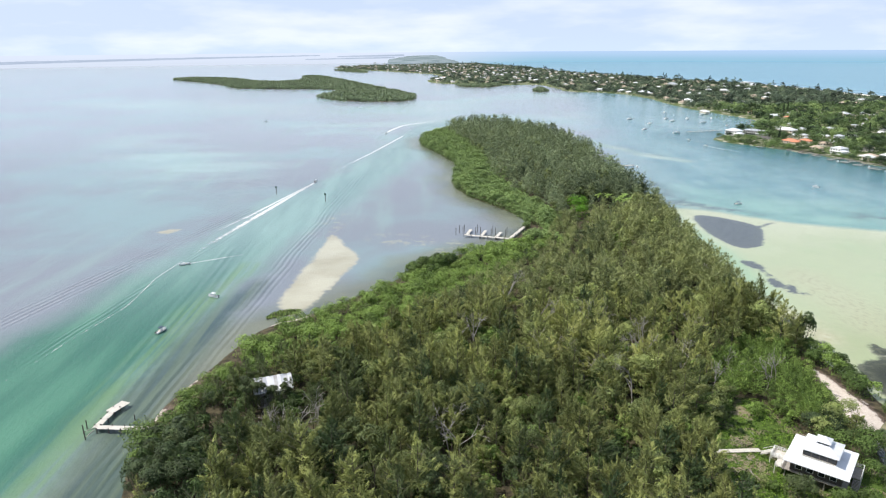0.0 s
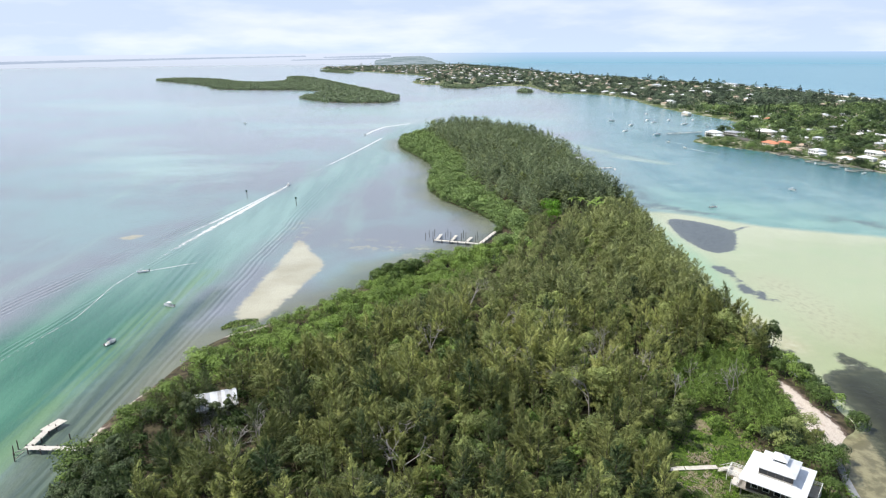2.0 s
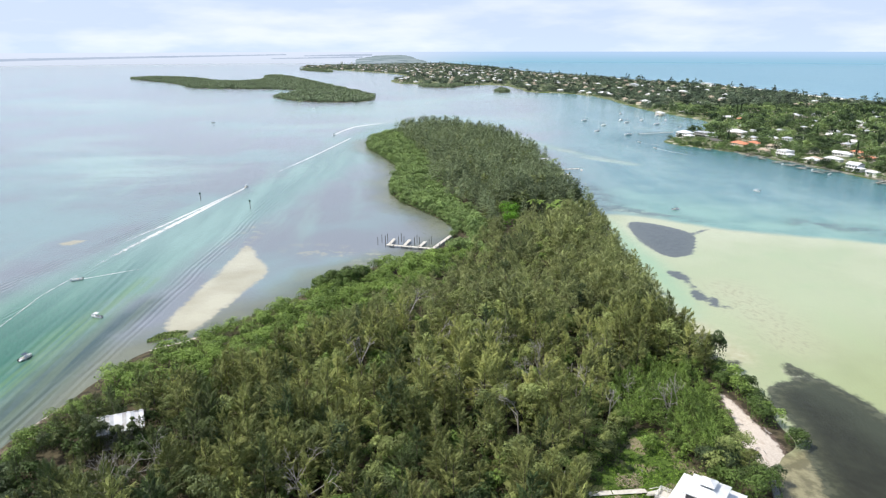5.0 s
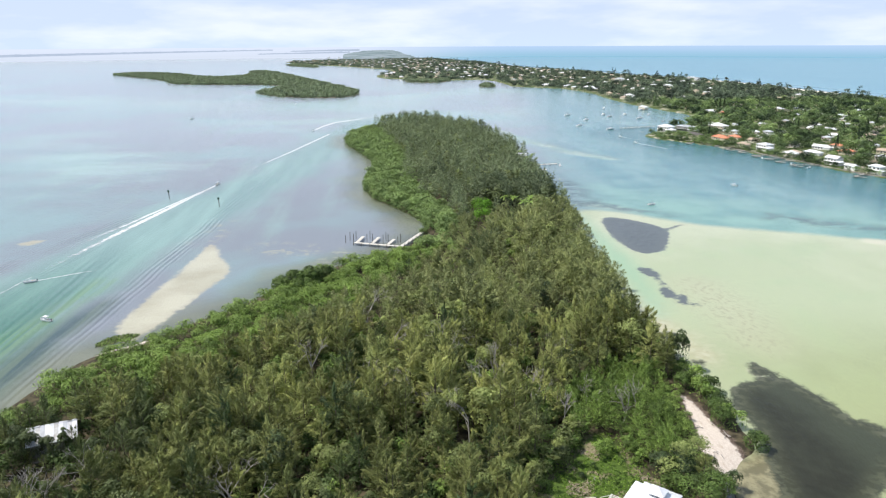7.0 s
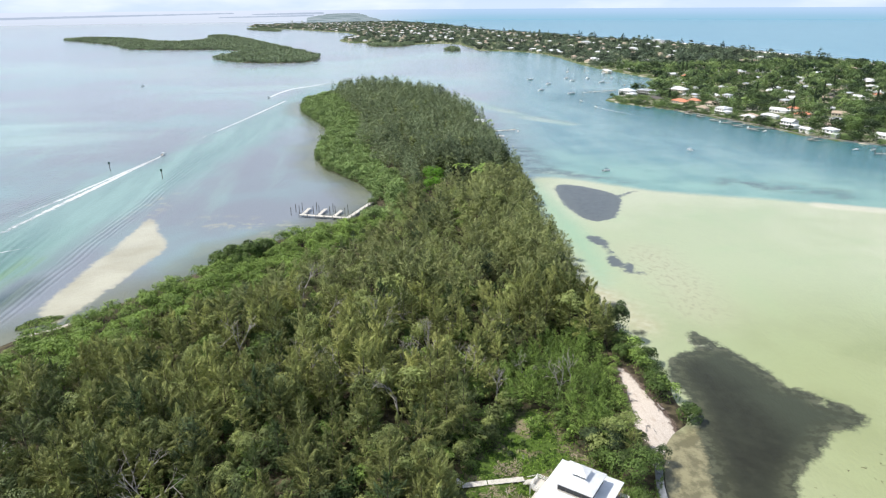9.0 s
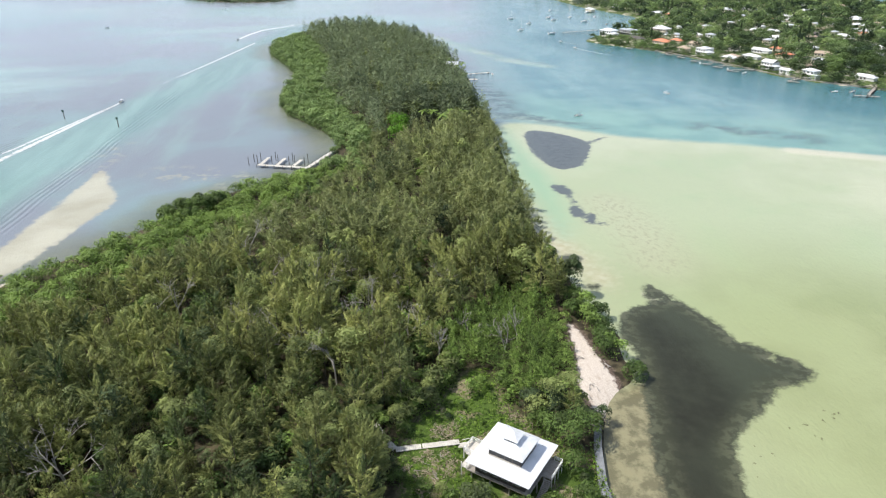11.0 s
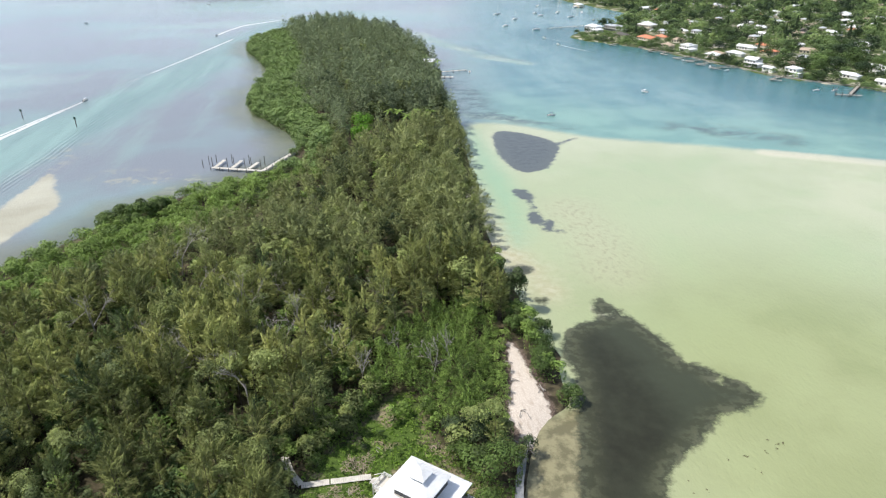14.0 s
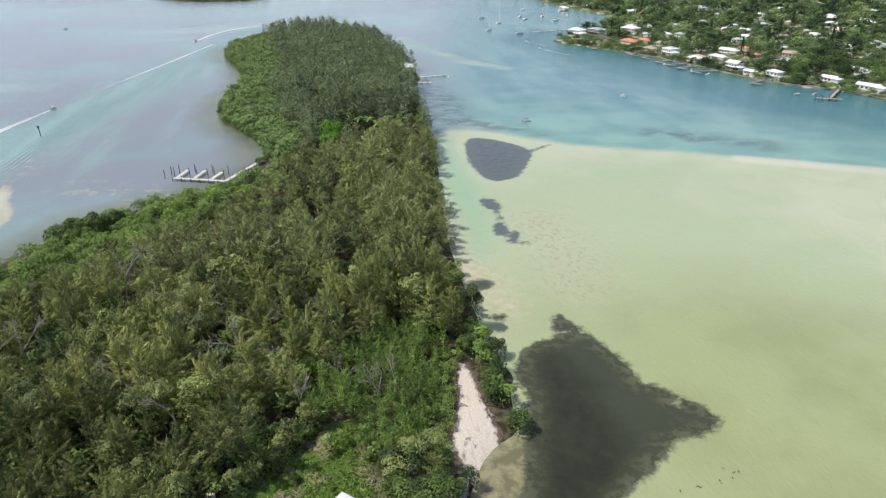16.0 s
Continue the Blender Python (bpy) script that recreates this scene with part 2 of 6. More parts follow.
    col = m.mix(m.math("MULTIPLY", m.math("MULTIPLY", m.ramp(m.math("ADD", m.attr("weed"), m.math("MULTIPLY", wob, 1.3)), -11, 5), patchy), 0.85), col, weed)
    col = m.mix(m.math("MULTIPLY", m.ramp(m.math("ADD", m.attr("silt"), m.math("MULTIPLY", edge, 0.5)), -3, 3), 0.85), col, m.mix(m.ramp(m.noise(p, 0.22, 6, 0.65), 0.42, 0.60), (0.115, 0.095, 0.055), (0.25, 0.22, 0.13)))
    col = m.mix(m.math("MULTIPLY", m.math("MULTIPLY", m.ramp(m.attr("mottle"), -8, 6), m.ramp(m.noise(p, 0.12, 6, 0.65), 0.50, 0.62)), 0.7), col, (0.36, 0.35, 0.27))
    bar = m.mix(m.ramp(mid, 0.3, 0.7), (0.36, 0.34, 0.25), (0.48, 0.46, 0.36))
    col = m.mix(m.ramp(m.math("ADD", m.attr("bar"), m.math("MULTIPLY", edge, 0.8)), -1.6, 1.6), col, bar)
    grass = m.mix(m.ramp(m.math("MULTIPLY_ADD", fine, 0.3, m.math("MULTIPLY", m.noise(m.scaled(p, (0.05, 0.03, 1), 0.2), 1.0, 4), 0.7)), 0.36, 0.66), (0.017, 0.017, 0.013), (0.032, 0.036, 0.025))
    grass = m.mix(m.math("MULTIPLY", m.ramp(m.math("ADD", sep.outputs["X"], m.math("MULTIPLY", mid, 22.0)), 154, 166), 0.6), grass, (0.052, 0.062, 0.042))
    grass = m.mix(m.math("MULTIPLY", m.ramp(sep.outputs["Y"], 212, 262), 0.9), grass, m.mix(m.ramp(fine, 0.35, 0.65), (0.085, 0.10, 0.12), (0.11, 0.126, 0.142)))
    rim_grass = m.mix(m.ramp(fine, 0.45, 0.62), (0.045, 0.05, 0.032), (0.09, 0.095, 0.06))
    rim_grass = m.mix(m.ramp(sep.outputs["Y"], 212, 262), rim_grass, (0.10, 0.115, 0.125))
    bed = m.math("ADD", m.attr("grass"), m.math("MULTIPLY", edge, 0.72))
    bed = m.math("ADD", bed, m.math("MULTIPLY", m.math("ADD", m.noise(p, 1.1, 6, 0.65), -0.5), 2.2))
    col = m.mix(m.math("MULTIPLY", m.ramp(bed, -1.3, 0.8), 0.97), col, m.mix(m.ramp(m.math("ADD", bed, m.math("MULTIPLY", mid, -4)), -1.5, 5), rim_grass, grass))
    ripple = m.noise(m.scaled(p, (1.0, 0.5, 1), 0.5), 0.9, 6, 0.6)
    swell = m.noise(m.scaled(p, (1.0, 0.35, 1), -0.4), 0.16, 4)
    height = m.math("ADD", ripple, m.math("MULTIPLY", swell, 1.5))
    # long wave trains left by passing boats
    for (ax, ay), (bx, by), half, length, tall in WAVE_TRAINS:
        ln = math.hypot(bx - ax, by - ay)
        ux, uy = (bx - ax) / ln, (by - ay) / ln
        bend = m.math("MULTIPLY", m.math("SUBTRACT", m.noise(p, 0.012, 2), 0.5), 6.0)
        across = m.math("ADD", m.math("MULTIPLY_ADD", sep.outputs["X"], uy, m.math("MULTIPLY", sep.outputs["Y"], -ux)), -(ax * uy - ay * ux))
        across = m.math("ADD", across, bend)
        along = m.math("ADD", m.math("MULTIPLY_ADD", sep.outputs["X"], ux, m.math("MULTIPLY", sep.outputs["Y"], uy)), -(ax * ux + ay * uy))
        win = m.math("MULTIPLY", m.ramp(m.math("ABSOLUTE", across), half, half * 0.3), m.ramp(m.math("ABSOLUTE", m.math("ADD", along, -ln / 2)), ln * 0.56, ln * 0.42))
        win = m.math("MULTIPLY", win, m.ramp(m.noise(m.scaled(p, (0.12, 0.02, 1), 0.0), 1.0, 4), 0.34, 0.60, 0.15, 1.0))
        wave = m.math("SINE", m.math("MULTIPLY", across, 2 * math.pi / length))
        height = m.math("ADD", height, m.math("MULTIPLY", m.math("MULTIPLY", wave, win), tall))
    chop = m.noise(m.scaled(p, (1.0, 0.6, 1), 0.9), 2.3, 4, 0.6)
    height = m.math("ADD", height, m.math("MULTIPLY_ADD", chop, 0.8, m.math("MULTIPLY", ripple, 1.1)))
    m.bump(height, 0.28, 0.35)
    m.bsdf.inputs["IOR"].default_value = 1.333
    return m.done(col, m.ramp(m.attr("gulf"), -60, 120, 0.13, 0.30), 0.0, m.math("MULTIPLY", m.ramp(m.attr("gulf"), -60, 120, 0.5, 0.34), m.ramp(m.attr("grass"), -1, 3, 1.0, 0.4)))


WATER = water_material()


def ground_material():
    m = Nodes("sandy_forest_floor")
    p = m.pos()
    a, b, c = m.noise(p, 0.06, 4), m.noise(p, 0.5, 5), m.noise(p, 4, 5)
    litter = m.mix(m.ramp(b, 0.35, 0.65), (0.035, 0.03, 0.02), (0.10, 0.085, 0.05))
    turf = m.mix(m.ramp(c, 0.3, 0.7), (0.045, 0.08, 0.015), (0.10, 0.155, 0.03))
    turf = m.mix(m.math("MULTIPLY", m.ramp(m.noise(p, 0.16, 5), 0.50, 0.60), 0.85), turf, m.mix(m.ramp(c, 0.35, 0.65), (0.16, 0.125, 0.075), (0.34, 0.29, 0.20)))
    col = m.mix(m.ramp(m.math("MULTIPLY_ADD", b, 6.0, m.math("ADD", m.attr("clearing"), -3.0)), -2, 3), litter, turf)
    sand = m.mix(m.ramp(c, 0.3, 0.7), (0.46, 0.39, 0.33), (0.66, 0.60, 0.53))
    drift = m.noise(m.scaled(p, (1.2, 0.25, 1), -0.3), 1.0, 5)
    sand = m.mix(m.math("MULTIPLY", m.ramp(drift, 0.54, 0.66), 0.5), sand, (0.40, 0.32, 0.25))
    shore = m.math("MULTIPLY_ADD", b, 4.0, m.math("ADD", m.attr("beach"), -2.0))
    col = m.mix(m.math("MULTIPLY", m.ramp(shore, -1.8, -0.9), 0.8), col, m.mix(m.ramp(c, 0.4, 0.6), (0.07, 0.05, 0.045), (0.20, 0.15, 0.12)))
    col = m.mix(m.ramp(shore, -0.5, 0.5), col, sand)
    m.bump(m.math("MULTIPLY_ADD", c, 0.3, b), 0.6, 0.25)
    return m.done(col, 0.95, 0.0, 0.2)


GROUND = ground_material()


def town_ground_material():
    m = Nodes("gardens_and_lots")
    p = m.pos()
    a, b = m.noise(p, 0.05, 4), m.noise(p, 0.4, 5)
    col = m.mix(m.ramp(b, 0.35, 0.65), (0.045, 0.07, 0.02), (0.11, 0.15, 0.045))
    col = m.mix(m.math("MULTIPLY", m.ramp(a, 0.52, 0.66), 0.6), col, (0.36, 0.33, 0.25))
    col = m.mix(m.math("MULTIPLY", m.ramp(m.noise(p, 0.13, 3), 0.56, 0.62), 0.8), col, (0.50, 0.46, 0.38))
    col = m.mix(m.ramp(m.attr("beach"), -4, 4), col, (0.70, 0.66, 0.57))
    m.bump(b, 0.5, 0.3)
    return m.done(col, 0.95, 0.0, 0.2)


TOWN_GROUND = town_ground_material()
MUD = simple("wet_root_mud", (0.06, 0.05, 0.035), (0.14, 0.12, 0.08), 0.5, 0.9)


# ---- mesh helpers ----
def mesh_np(name, verts, faces, material, attrs=None, smooth=False):
    me = bpy.data.meshes.new(name)
    if isinstance(faces, np.ndarray):
        n, k = faces.shape
        me.vertices.add(len(verts))
        me.vertices.foreach_set("co", np.asarray(verts, np.float32).ravel())
        me.loops.add(n * k)
        me.loops.foreach_set("vertex_index", faces.astype(np.int32).ravel())
        me.polygons.add(n)
        me.polygons.foreach_set("loop_start", np.arange(0, n * k, k, dtype=np.int32))
        me.update(calc_edges=True)
    else:
        me.from_pydata(np.asarray(verts, float).tolist(), [], faces)
    me.materials.append(material)
    for key, values in (attrs or {}).items():
        me.attributes.new(key, "FLOAT", "POINT").data.foreach_set("value", np.asarray(values, np.float32))
    me.polygons.foreach_set("use_smooth", [smooth] * len(me.polygons))
    me.update()
    return me


def rounded(outline, steps=2):
    """The outline with its corners cut, closed."""
    p = np.array(outline, float)
    for _ in range(steps):
        q = np.roll(p, -1, 0)
        p = np.stack([0.75 * p + 0.25 * q, 0.25 * p + 0.75 * q], 1).reshape(-1, 2)
    return p


def depth_in(points, outline):
    """Metres from the outline, positive inside."""
    x, y = points[:, 0], points[:, 1]
    best, inside = np.full(len(x), 1e12), np.zeros(len(x), bool)
    for (ax, ay), (bx, by) in zip(outline, np.roll(outline, -1, 0)):
        ex, ey = bx - ax, by - ay
        t = np.clip(((x - ax) * ex + (y - ay) * ey) / (ex * ex + ey * ey + 1e-9), 0, 1)
        best = np.minimum(best, (x - ax - t * ex) ** 2 + (y - ay - t * ey) ** 2)
        cross = ((ay > y) != (by > y)) & (x < ex * (y - ay) / (ey if abs(ey) > 1e-9 else 1e-9) + ax)
        inside ^= cross
    return np.sqrt(best) * np.where(inside, 1, -1)


def near_line(points, line, width):
    """width minus the distance from an open line."""
    x, y = points[:, 0], points[:, 1]
    best = np.full(len(x), 1e12)
    for (ax, ay), (bx, by) in zip(line[:-1], line[1:]):
        ex, ey = bx - ax, by - ay
        t = np.clip(((x - ax) * ex + (y - ay) * ey) / (ex * ex + ey * ey + 1e-9), 0, 1)
        best = np.minimum(best, (x - ax - t * ex) ** 2 + (y - ay - t * ey) ** 2)
    return width - np.sqrt(best)


def grid(xs, ys):
    gx, gy = np.meshgrid(xs, ys)
    pts = np.stack([gx.ravel(), gy.ravel()], 1)
    nx, ny = len(xs), len(ys)
    i = np.arange(nx * ny).reshape(ny, nx)
    faces = np.stack([i[:-1, :-1], i[:-1, 1:], i[1:, 1:], i[1:, :-1]], -1).reshape(-1, 4)
    return pts, faces


def spread(lo, hi, step, out, reach):
    """Even steps from lo to hi, then growing ones to -reach and reach."""
    mid = list(np.arange(lo, hi + step / 2, step))
    s, a, b = step, mid[-1], mid[0]
    up, down = [], []
    while a < reach:
        s *= out
        a += s
        up.append(min(a, reach))
    s = step
    while b > -reach:
        s *= out
        b -= s
        down.append(max(b, -reach))
    return np.array(down[::-1] + mid + up)


# ---- the plan: shores and beds ----
ISLAND = rounded([(-73, 129), (-77, 141), (-79, 154), (-79, 173), (-73, 192), (-70, 207), (-63, 228), (-49, 237), (-39, 250), (-17, 275),
                  (-12, 292), (9, 312), (21, 321), (42, 337), (56, 367), (54, 390), (40, 421), (20, 457), (15, 514), (24, 575), (8, 638),
                  (-15, 714), (-10, 775), (18, 835), (70, 850), (116, 800), (138, 710), (150, 620), (156, 565), (149, 535), (142, 486), (141, 410), (139, 349),
                  (131, 298), (129, 243), (130, 200), (129, 187), (134, 180), (130, 171), (131, 160), (121, 154), (116, 144), (113, 136),
                  (109, 125), (105, 90), (80, 40), (-20, 40), (-60, 90)], 1)
MANGROVE_ISLAND = rounded([(-922, 2378), (-809, 2238), (-599, 1968), (-532, 1794), (-433, 1756), (-298, 1737), (-216, 1657), (-239, 1537),
                           (-253, 1433), (-186, 1333), (-115, 1297), (-50, 1304), (-30, 1391), (-45, 1513), (-105, 1665), (-184, 1906), (-313, 2271),
                           (-416, 2564), (-494, 2579), (-422, 2249), (-494, 2079), (-738, 2432), (-862, 2501)], 1)
FAR_ISLET = rounded([(-490, 3333), (-400, 3070), (-292, 2905), (-278, 2975), (-372, 3310)], 1)
FRINGE = rounded([(60, 1826), (95, 1765), (156, 1758), (205, 1890), (134, 1902), (75, 1910)], 1)
ISLET = rounded([(239, 1618), (245, 1550), (274, 1580), (271, 1690)], 2)
KEY = rounded([(520, 200), (470, 360), (441, 426), (436, 452), (419, 471), (409, 483), (398, 500), (391, 527), (384, 557), (375, 587), (364, 622), (352, 650), (341, 672), (322, 694), (308, 728), (326, 752), (339, 766), (414, 840),
               (452, 911), (444, 991), (421, 1141), (438, 1384), (401, 1514), (309, 1566), (316, 1676), (293, 1892), (178, 1851), (80, 1925), (-9, 2001),
               (-19, 2219), (53, 2575), (-162, 2992), (-406, 3367), (-584, 3810), (-400, 4050), (250, 4400), (350, 4300), (523, 3401), (553, 2828), (710, 2392),
               (759, 2082), (883, 1859), (898, 1550), (906, 1328), (930, 900), (950, 200)], 1)
FLAT = rounded([(95, 60), (100, 130), (124, 200), (124, 300), (138, 380), (150, 413), (177, 401), (190, 386), (208, 371), (230, 360), (254, 349), (278, 337),
                (300, 324), (324, 309), (400, 250), (400, 60)], 2)
LAGOON = rounded([(136, 240), (138, 330), (144, 398), (152, 396), (150, 352), (152, 310), (147, 270), (142, 250)], 2)
BAR = rounded([(-63, 247), (-64, 259), (-63, 280), (-57, 332), (-59, 356), (-53, 352), (-50, 336), (-36, 313), (-40, 291), (-47, 267), (-50, 243), (-56, 234)], 2)
SPOT = rounded([(-160, 362), (-154, 371), (-145, 369), (-150, 357)], 2)
BED_NORTH = rounded([(158, 393), (175, 386), (187, 367), (186, 352), (173, 326), (161, 319), (155, 326), (154, 354)], 2)
BED_SMALL = (([(151.6, 297), (152.6, 290)], 3.0), ([(153.0, 288), (152.2, 272)], 0.9), ([(150.9, 271), (150.0, 264.5)], 2.5), ([(154.8, 264), (153.4, 258.5)], 1.3), ([(150.5, 258), (156.3, 254.5)], 0.8))
BED_SOUTH = rounded([(137.4, 188), (141.5, 191.8), (145.3, 193.4), (149.4, 193), (149.5, 201), (153.3, 208.5), (155.5, 201), (158.5, 191.5), (161.6, 184), (163, 175.5), (162.4, 171.6), (167, 169.4), (173.4, 161.6),
                     (176, 155.6), (168.6, 150.6), (163.5, 152), (154.2, 144), (145, 138), (140, 131), (132, 100), (118, 100), (121, 125), (127.2, 146), (132.9, 164), (135.2, 172.7), (134, 178)], 1)
CHANNEL = [(-150, 60), (-128, 170), (-118, 240), (-105, 320), (-85, 420), (-55, 540), (-30, 680), (0, 880), (90, 1010)]
SILT = rounded([(104, 136), (112, 152), (127, 158), (138, 160), (136, 142), (131, 120), (124, 90), (96, 90)], 2)
GULF_SHORE = ((-200, 960), (900, 930), (1328, 906), (1550, 898), (1859, 883), (2082, 759), (2392, 710), (2828, 553), (3401, 523), (4900, 200))
CLEARING = rounded([(70, 100), (69, 143), (73, 151), (79, 155), (82, 163), (90, 169), (96, 165), (96, 153), (103, 140), (112, 130), (106, 100)], 2)
SAND_STRIP = rounded([(120.5, 187), (122.6, 180), (123.6, 168), (124.4, 160), (124.4, 155), (121, 151.5), (118.2, 146), (115.8, 146.5), (115.4, 152), (114.2, 156), (116.2, 163), (117.9, 169), (119.2, 177)], 1)


def sea():
    xs, ys = spread(-170, 330, 2.1, 1.075, 4900), spread(100, 480, 2.1, 1.055, 4900)
    pts, faces = grid(xs, ys)
    shore = depth_in(pts, ISLAND)
    grass = np.maximum.reduce([depth_in(pts, BED_NORTH), depth_in(pts, BED_SOUTH)]
                              + [near_line(pts, line, r) for line, r in BED_SMALL]
                              + [near_line(pts, [c, c], r) for c, r in (((135, 227), 4.0), ((136, 207), 2.2))]
                              + [near_line(pts, [(186, 360), (200, 370)], 0.7)])
    # pale gaps broken into the bed's northern tip
    gaps = np.maximum.reduce([near_line(pts, line, 0.9) for line in ([(145, 202), (149.5, 200)], [(147.5, 196.5), (150.5, 196)], [(152, 196.5), (154.5, 195)], [(167, 163.5), (168.5, 162)])])
    grass = np.minimum(grass, -1.6 * gaps)
    x, y = pts[:, 0], pts[:, 1]
    gulf = x - np.interp(y, *zip(*GULF_SHORE))
    weed = np.maximum.reduce([near_line(pts, [(262, 384), (276, 376), (286, 366), (298, 356), (308, 346)], 5), near_line(pts, [(158, 428), (205, 388)], 1), near_line(pts, [(182, 715), (196, 680), (216, 627), (236, 592)], -2), near_line(pts, [(160, 430), (158, 480), (152, 520)], 9)])
    pale = np.maximum(near_line(pts, [(160, 790), (172, 720), (186, 680), (206, 625), (228, 590)], 6), near_line(pts, [(150, 430), (162, 420), (182, 404)], 1))
    attrs = {
        "flat": depth_in(pts, FLAT), "lagoon": depth_in(pts, LAGOON), "bar": np.maximum.reduce([depth_in(pts, BAR), depth_in(pts, SPOT), near_line(pts, [(-39, 519), (-18, 512)], 0.3), near_line(pts, [(146, 203), (150, 200.5)], 0.4), near_line(pts, [(150.5, 197.5), (153.5, 195)], 0.6), near_line(pts, [(166, 164), (167.5, 162)], 0.2)]), "pale": pale, "weed": weed,
        "slate": np.maximum(near_line(pts, [(-84, 100), (-85, 150), (-86, 190), (-84, 235), (-78, 275)], 5), near_line(pts, [(-74, 90), (-79, 140)], 11)), "shallows": np.maximum.reduce([near_line(pts, [(-620, 1330), (-330, 1180), (-60, 1130), (120, 1290), (210, 1420)], 95), near_line(pts, [(-330, 760), (-240, 640), (-190, 560)], 45), near_line(pts, [(-100, 900), (60, 960), (230, 1020)], 60)]), "lime": near_line(pts, [(-96, 110), (-98, 180), (-96, 240), (-90, 300)], 4), "deep": near_line(pts, [(420, 380), (392, 480), (350, 640), (322, 740)], 55),
        "mottle": np.maximum(near_line(pts, [(-25, 345), (0, 336), (14, 326)], 8), near_line(pts, [(-62, 360), (-58, 395)], 4)),
        "olive": near_line(pts, [(190, 100), (190, 150)], 52), "tan": near_line(pts, [(131, 300), (133, 241), (137, 228), (140, 213)], 7), "ribs": near_line(pts, [(166, 275), (167, 242), (163, 221)], 9), "silt": depth_in(pts, SILT), "rim": near_line(pts, [(285, 330), (345, 298)], 5), "grass": grass,
        "channel": near_line(pts, CHANNEL, 26 + 14 * np.clip((260 - y) / 120, 0, 1)), "gulf": np.clip(gulf, -500, 500),
        "pass_bed": np.clip((x - 155) * 0.9 + (460 - y) * 0.14, -300, 300), "shoal": np.clip(shore + 15, -100, 100) - np.clip((x - 50) * 4, 0, 200),
    }
    v = np.c_[pts, np.zeros(len(pts))]
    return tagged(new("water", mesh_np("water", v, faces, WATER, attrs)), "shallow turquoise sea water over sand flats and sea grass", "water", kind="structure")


sea()


def land(name, outline, step, height, material, label, attrs=None, rough=0.15):
    lo, hi = outline.min(0) - 2 * step, outline.max(0) + 2 * step
    pts, faces = grid(np.arange(lo[0], hi[0], step), np.arange(lo[1], hi[1], step))
    d = depth_in(pts, outline)
    z = np.where(d > 0, height * (1 - np.exp(-np.maximum(d, 0) / 5)), np.maximum(0.25 * d, -1.5)) + 0.02
    z = z + rough * np.sin(pts[:, 0] * 0.37 + 1.3 * np.sin(pts[:, 1] * 0.21)) * np.clip(d / 4, 0, 1)
    keep = (d > -1.6 * step)[faces].any(1)
    used = np.unique(faces[keep])
    remap = np.full(len(pts), -1)
    remap[used] = np.arange(len(used))
    extra = {k: fn(pts[used]) for k, fn in (attrs or {}).items()}
    me = mesh_np(name, np.c_[pts, z][used], remap[faces[keep]], material, extra, True)
    return tagged(new(name, me), label, "ground", kind="structure")


land("ground_island", ISLAND, 2.0, 1.1, GROUND, "sandy forest floor of a wooded island", {"clearing": lambda p: depth_in(p, CLEARING), "beach": lambda p: np.maximum.reduce([depth_in(p, SAND_STRIP), near_line(p, [(-78, 180), (-75, 190)], 1.5), near_line(p, [(-79, 162), (-78.5, 168)], 0.8), near_line(p, [(-63, 229), (-50, 236)], 2.0), near_line(p, [(128, 294), (129, 288)], 2.5)])})
land("ground_mangrove_island", MANGROVE_ISLAND, 14.0, 0.5, MUD, "muddy ground of a low mangrove island")
land("ground_far_islet", FAR_ISLET, 12.0, 0.5, MUD, "muddy ground of a far mangrove islet")
land("ground_fringe", FRINGE, 8.0, 0.5, MUD, "muddy ground of mangroves before the far town")
land("ground_islet", ISLET, 5.0, 0.5, MUD, "muddy ground of a tiny mangrove islet")
land("ground_key", KEY, 12.0, 1.8, TOWN_GROUND, "gardens and lots of a long barrier island", {"beach": lambda p: np.interp(p[:, 1], *zip(*GULF_SHORE)) * -1 + p[:, 0] + np.where(p[:, 1] < 1700, 34, 24)})


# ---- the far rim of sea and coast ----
# backdrop water glows by itself, with the distance haze in its colour
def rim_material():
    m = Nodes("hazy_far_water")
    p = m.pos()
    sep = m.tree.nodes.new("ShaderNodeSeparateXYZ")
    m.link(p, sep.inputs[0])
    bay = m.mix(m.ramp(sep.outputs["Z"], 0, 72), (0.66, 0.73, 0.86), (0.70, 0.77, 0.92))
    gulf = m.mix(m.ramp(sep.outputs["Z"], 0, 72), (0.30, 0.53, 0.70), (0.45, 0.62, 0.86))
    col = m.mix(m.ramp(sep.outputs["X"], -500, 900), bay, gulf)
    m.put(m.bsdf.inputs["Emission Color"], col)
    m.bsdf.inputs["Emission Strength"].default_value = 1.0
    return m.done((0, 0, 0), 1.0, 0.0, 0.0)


# self-glowing colour with haze mixed in, for land beyond the sea sheet
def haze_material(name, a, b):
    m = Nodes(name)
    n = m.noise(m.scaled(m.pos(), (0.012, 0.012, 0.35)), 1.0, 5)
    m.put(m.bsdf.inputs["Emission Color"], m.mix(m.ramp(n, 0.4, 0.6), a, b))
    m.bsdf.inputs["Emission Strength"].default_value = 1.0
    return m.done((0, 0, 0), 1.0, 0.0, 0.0)


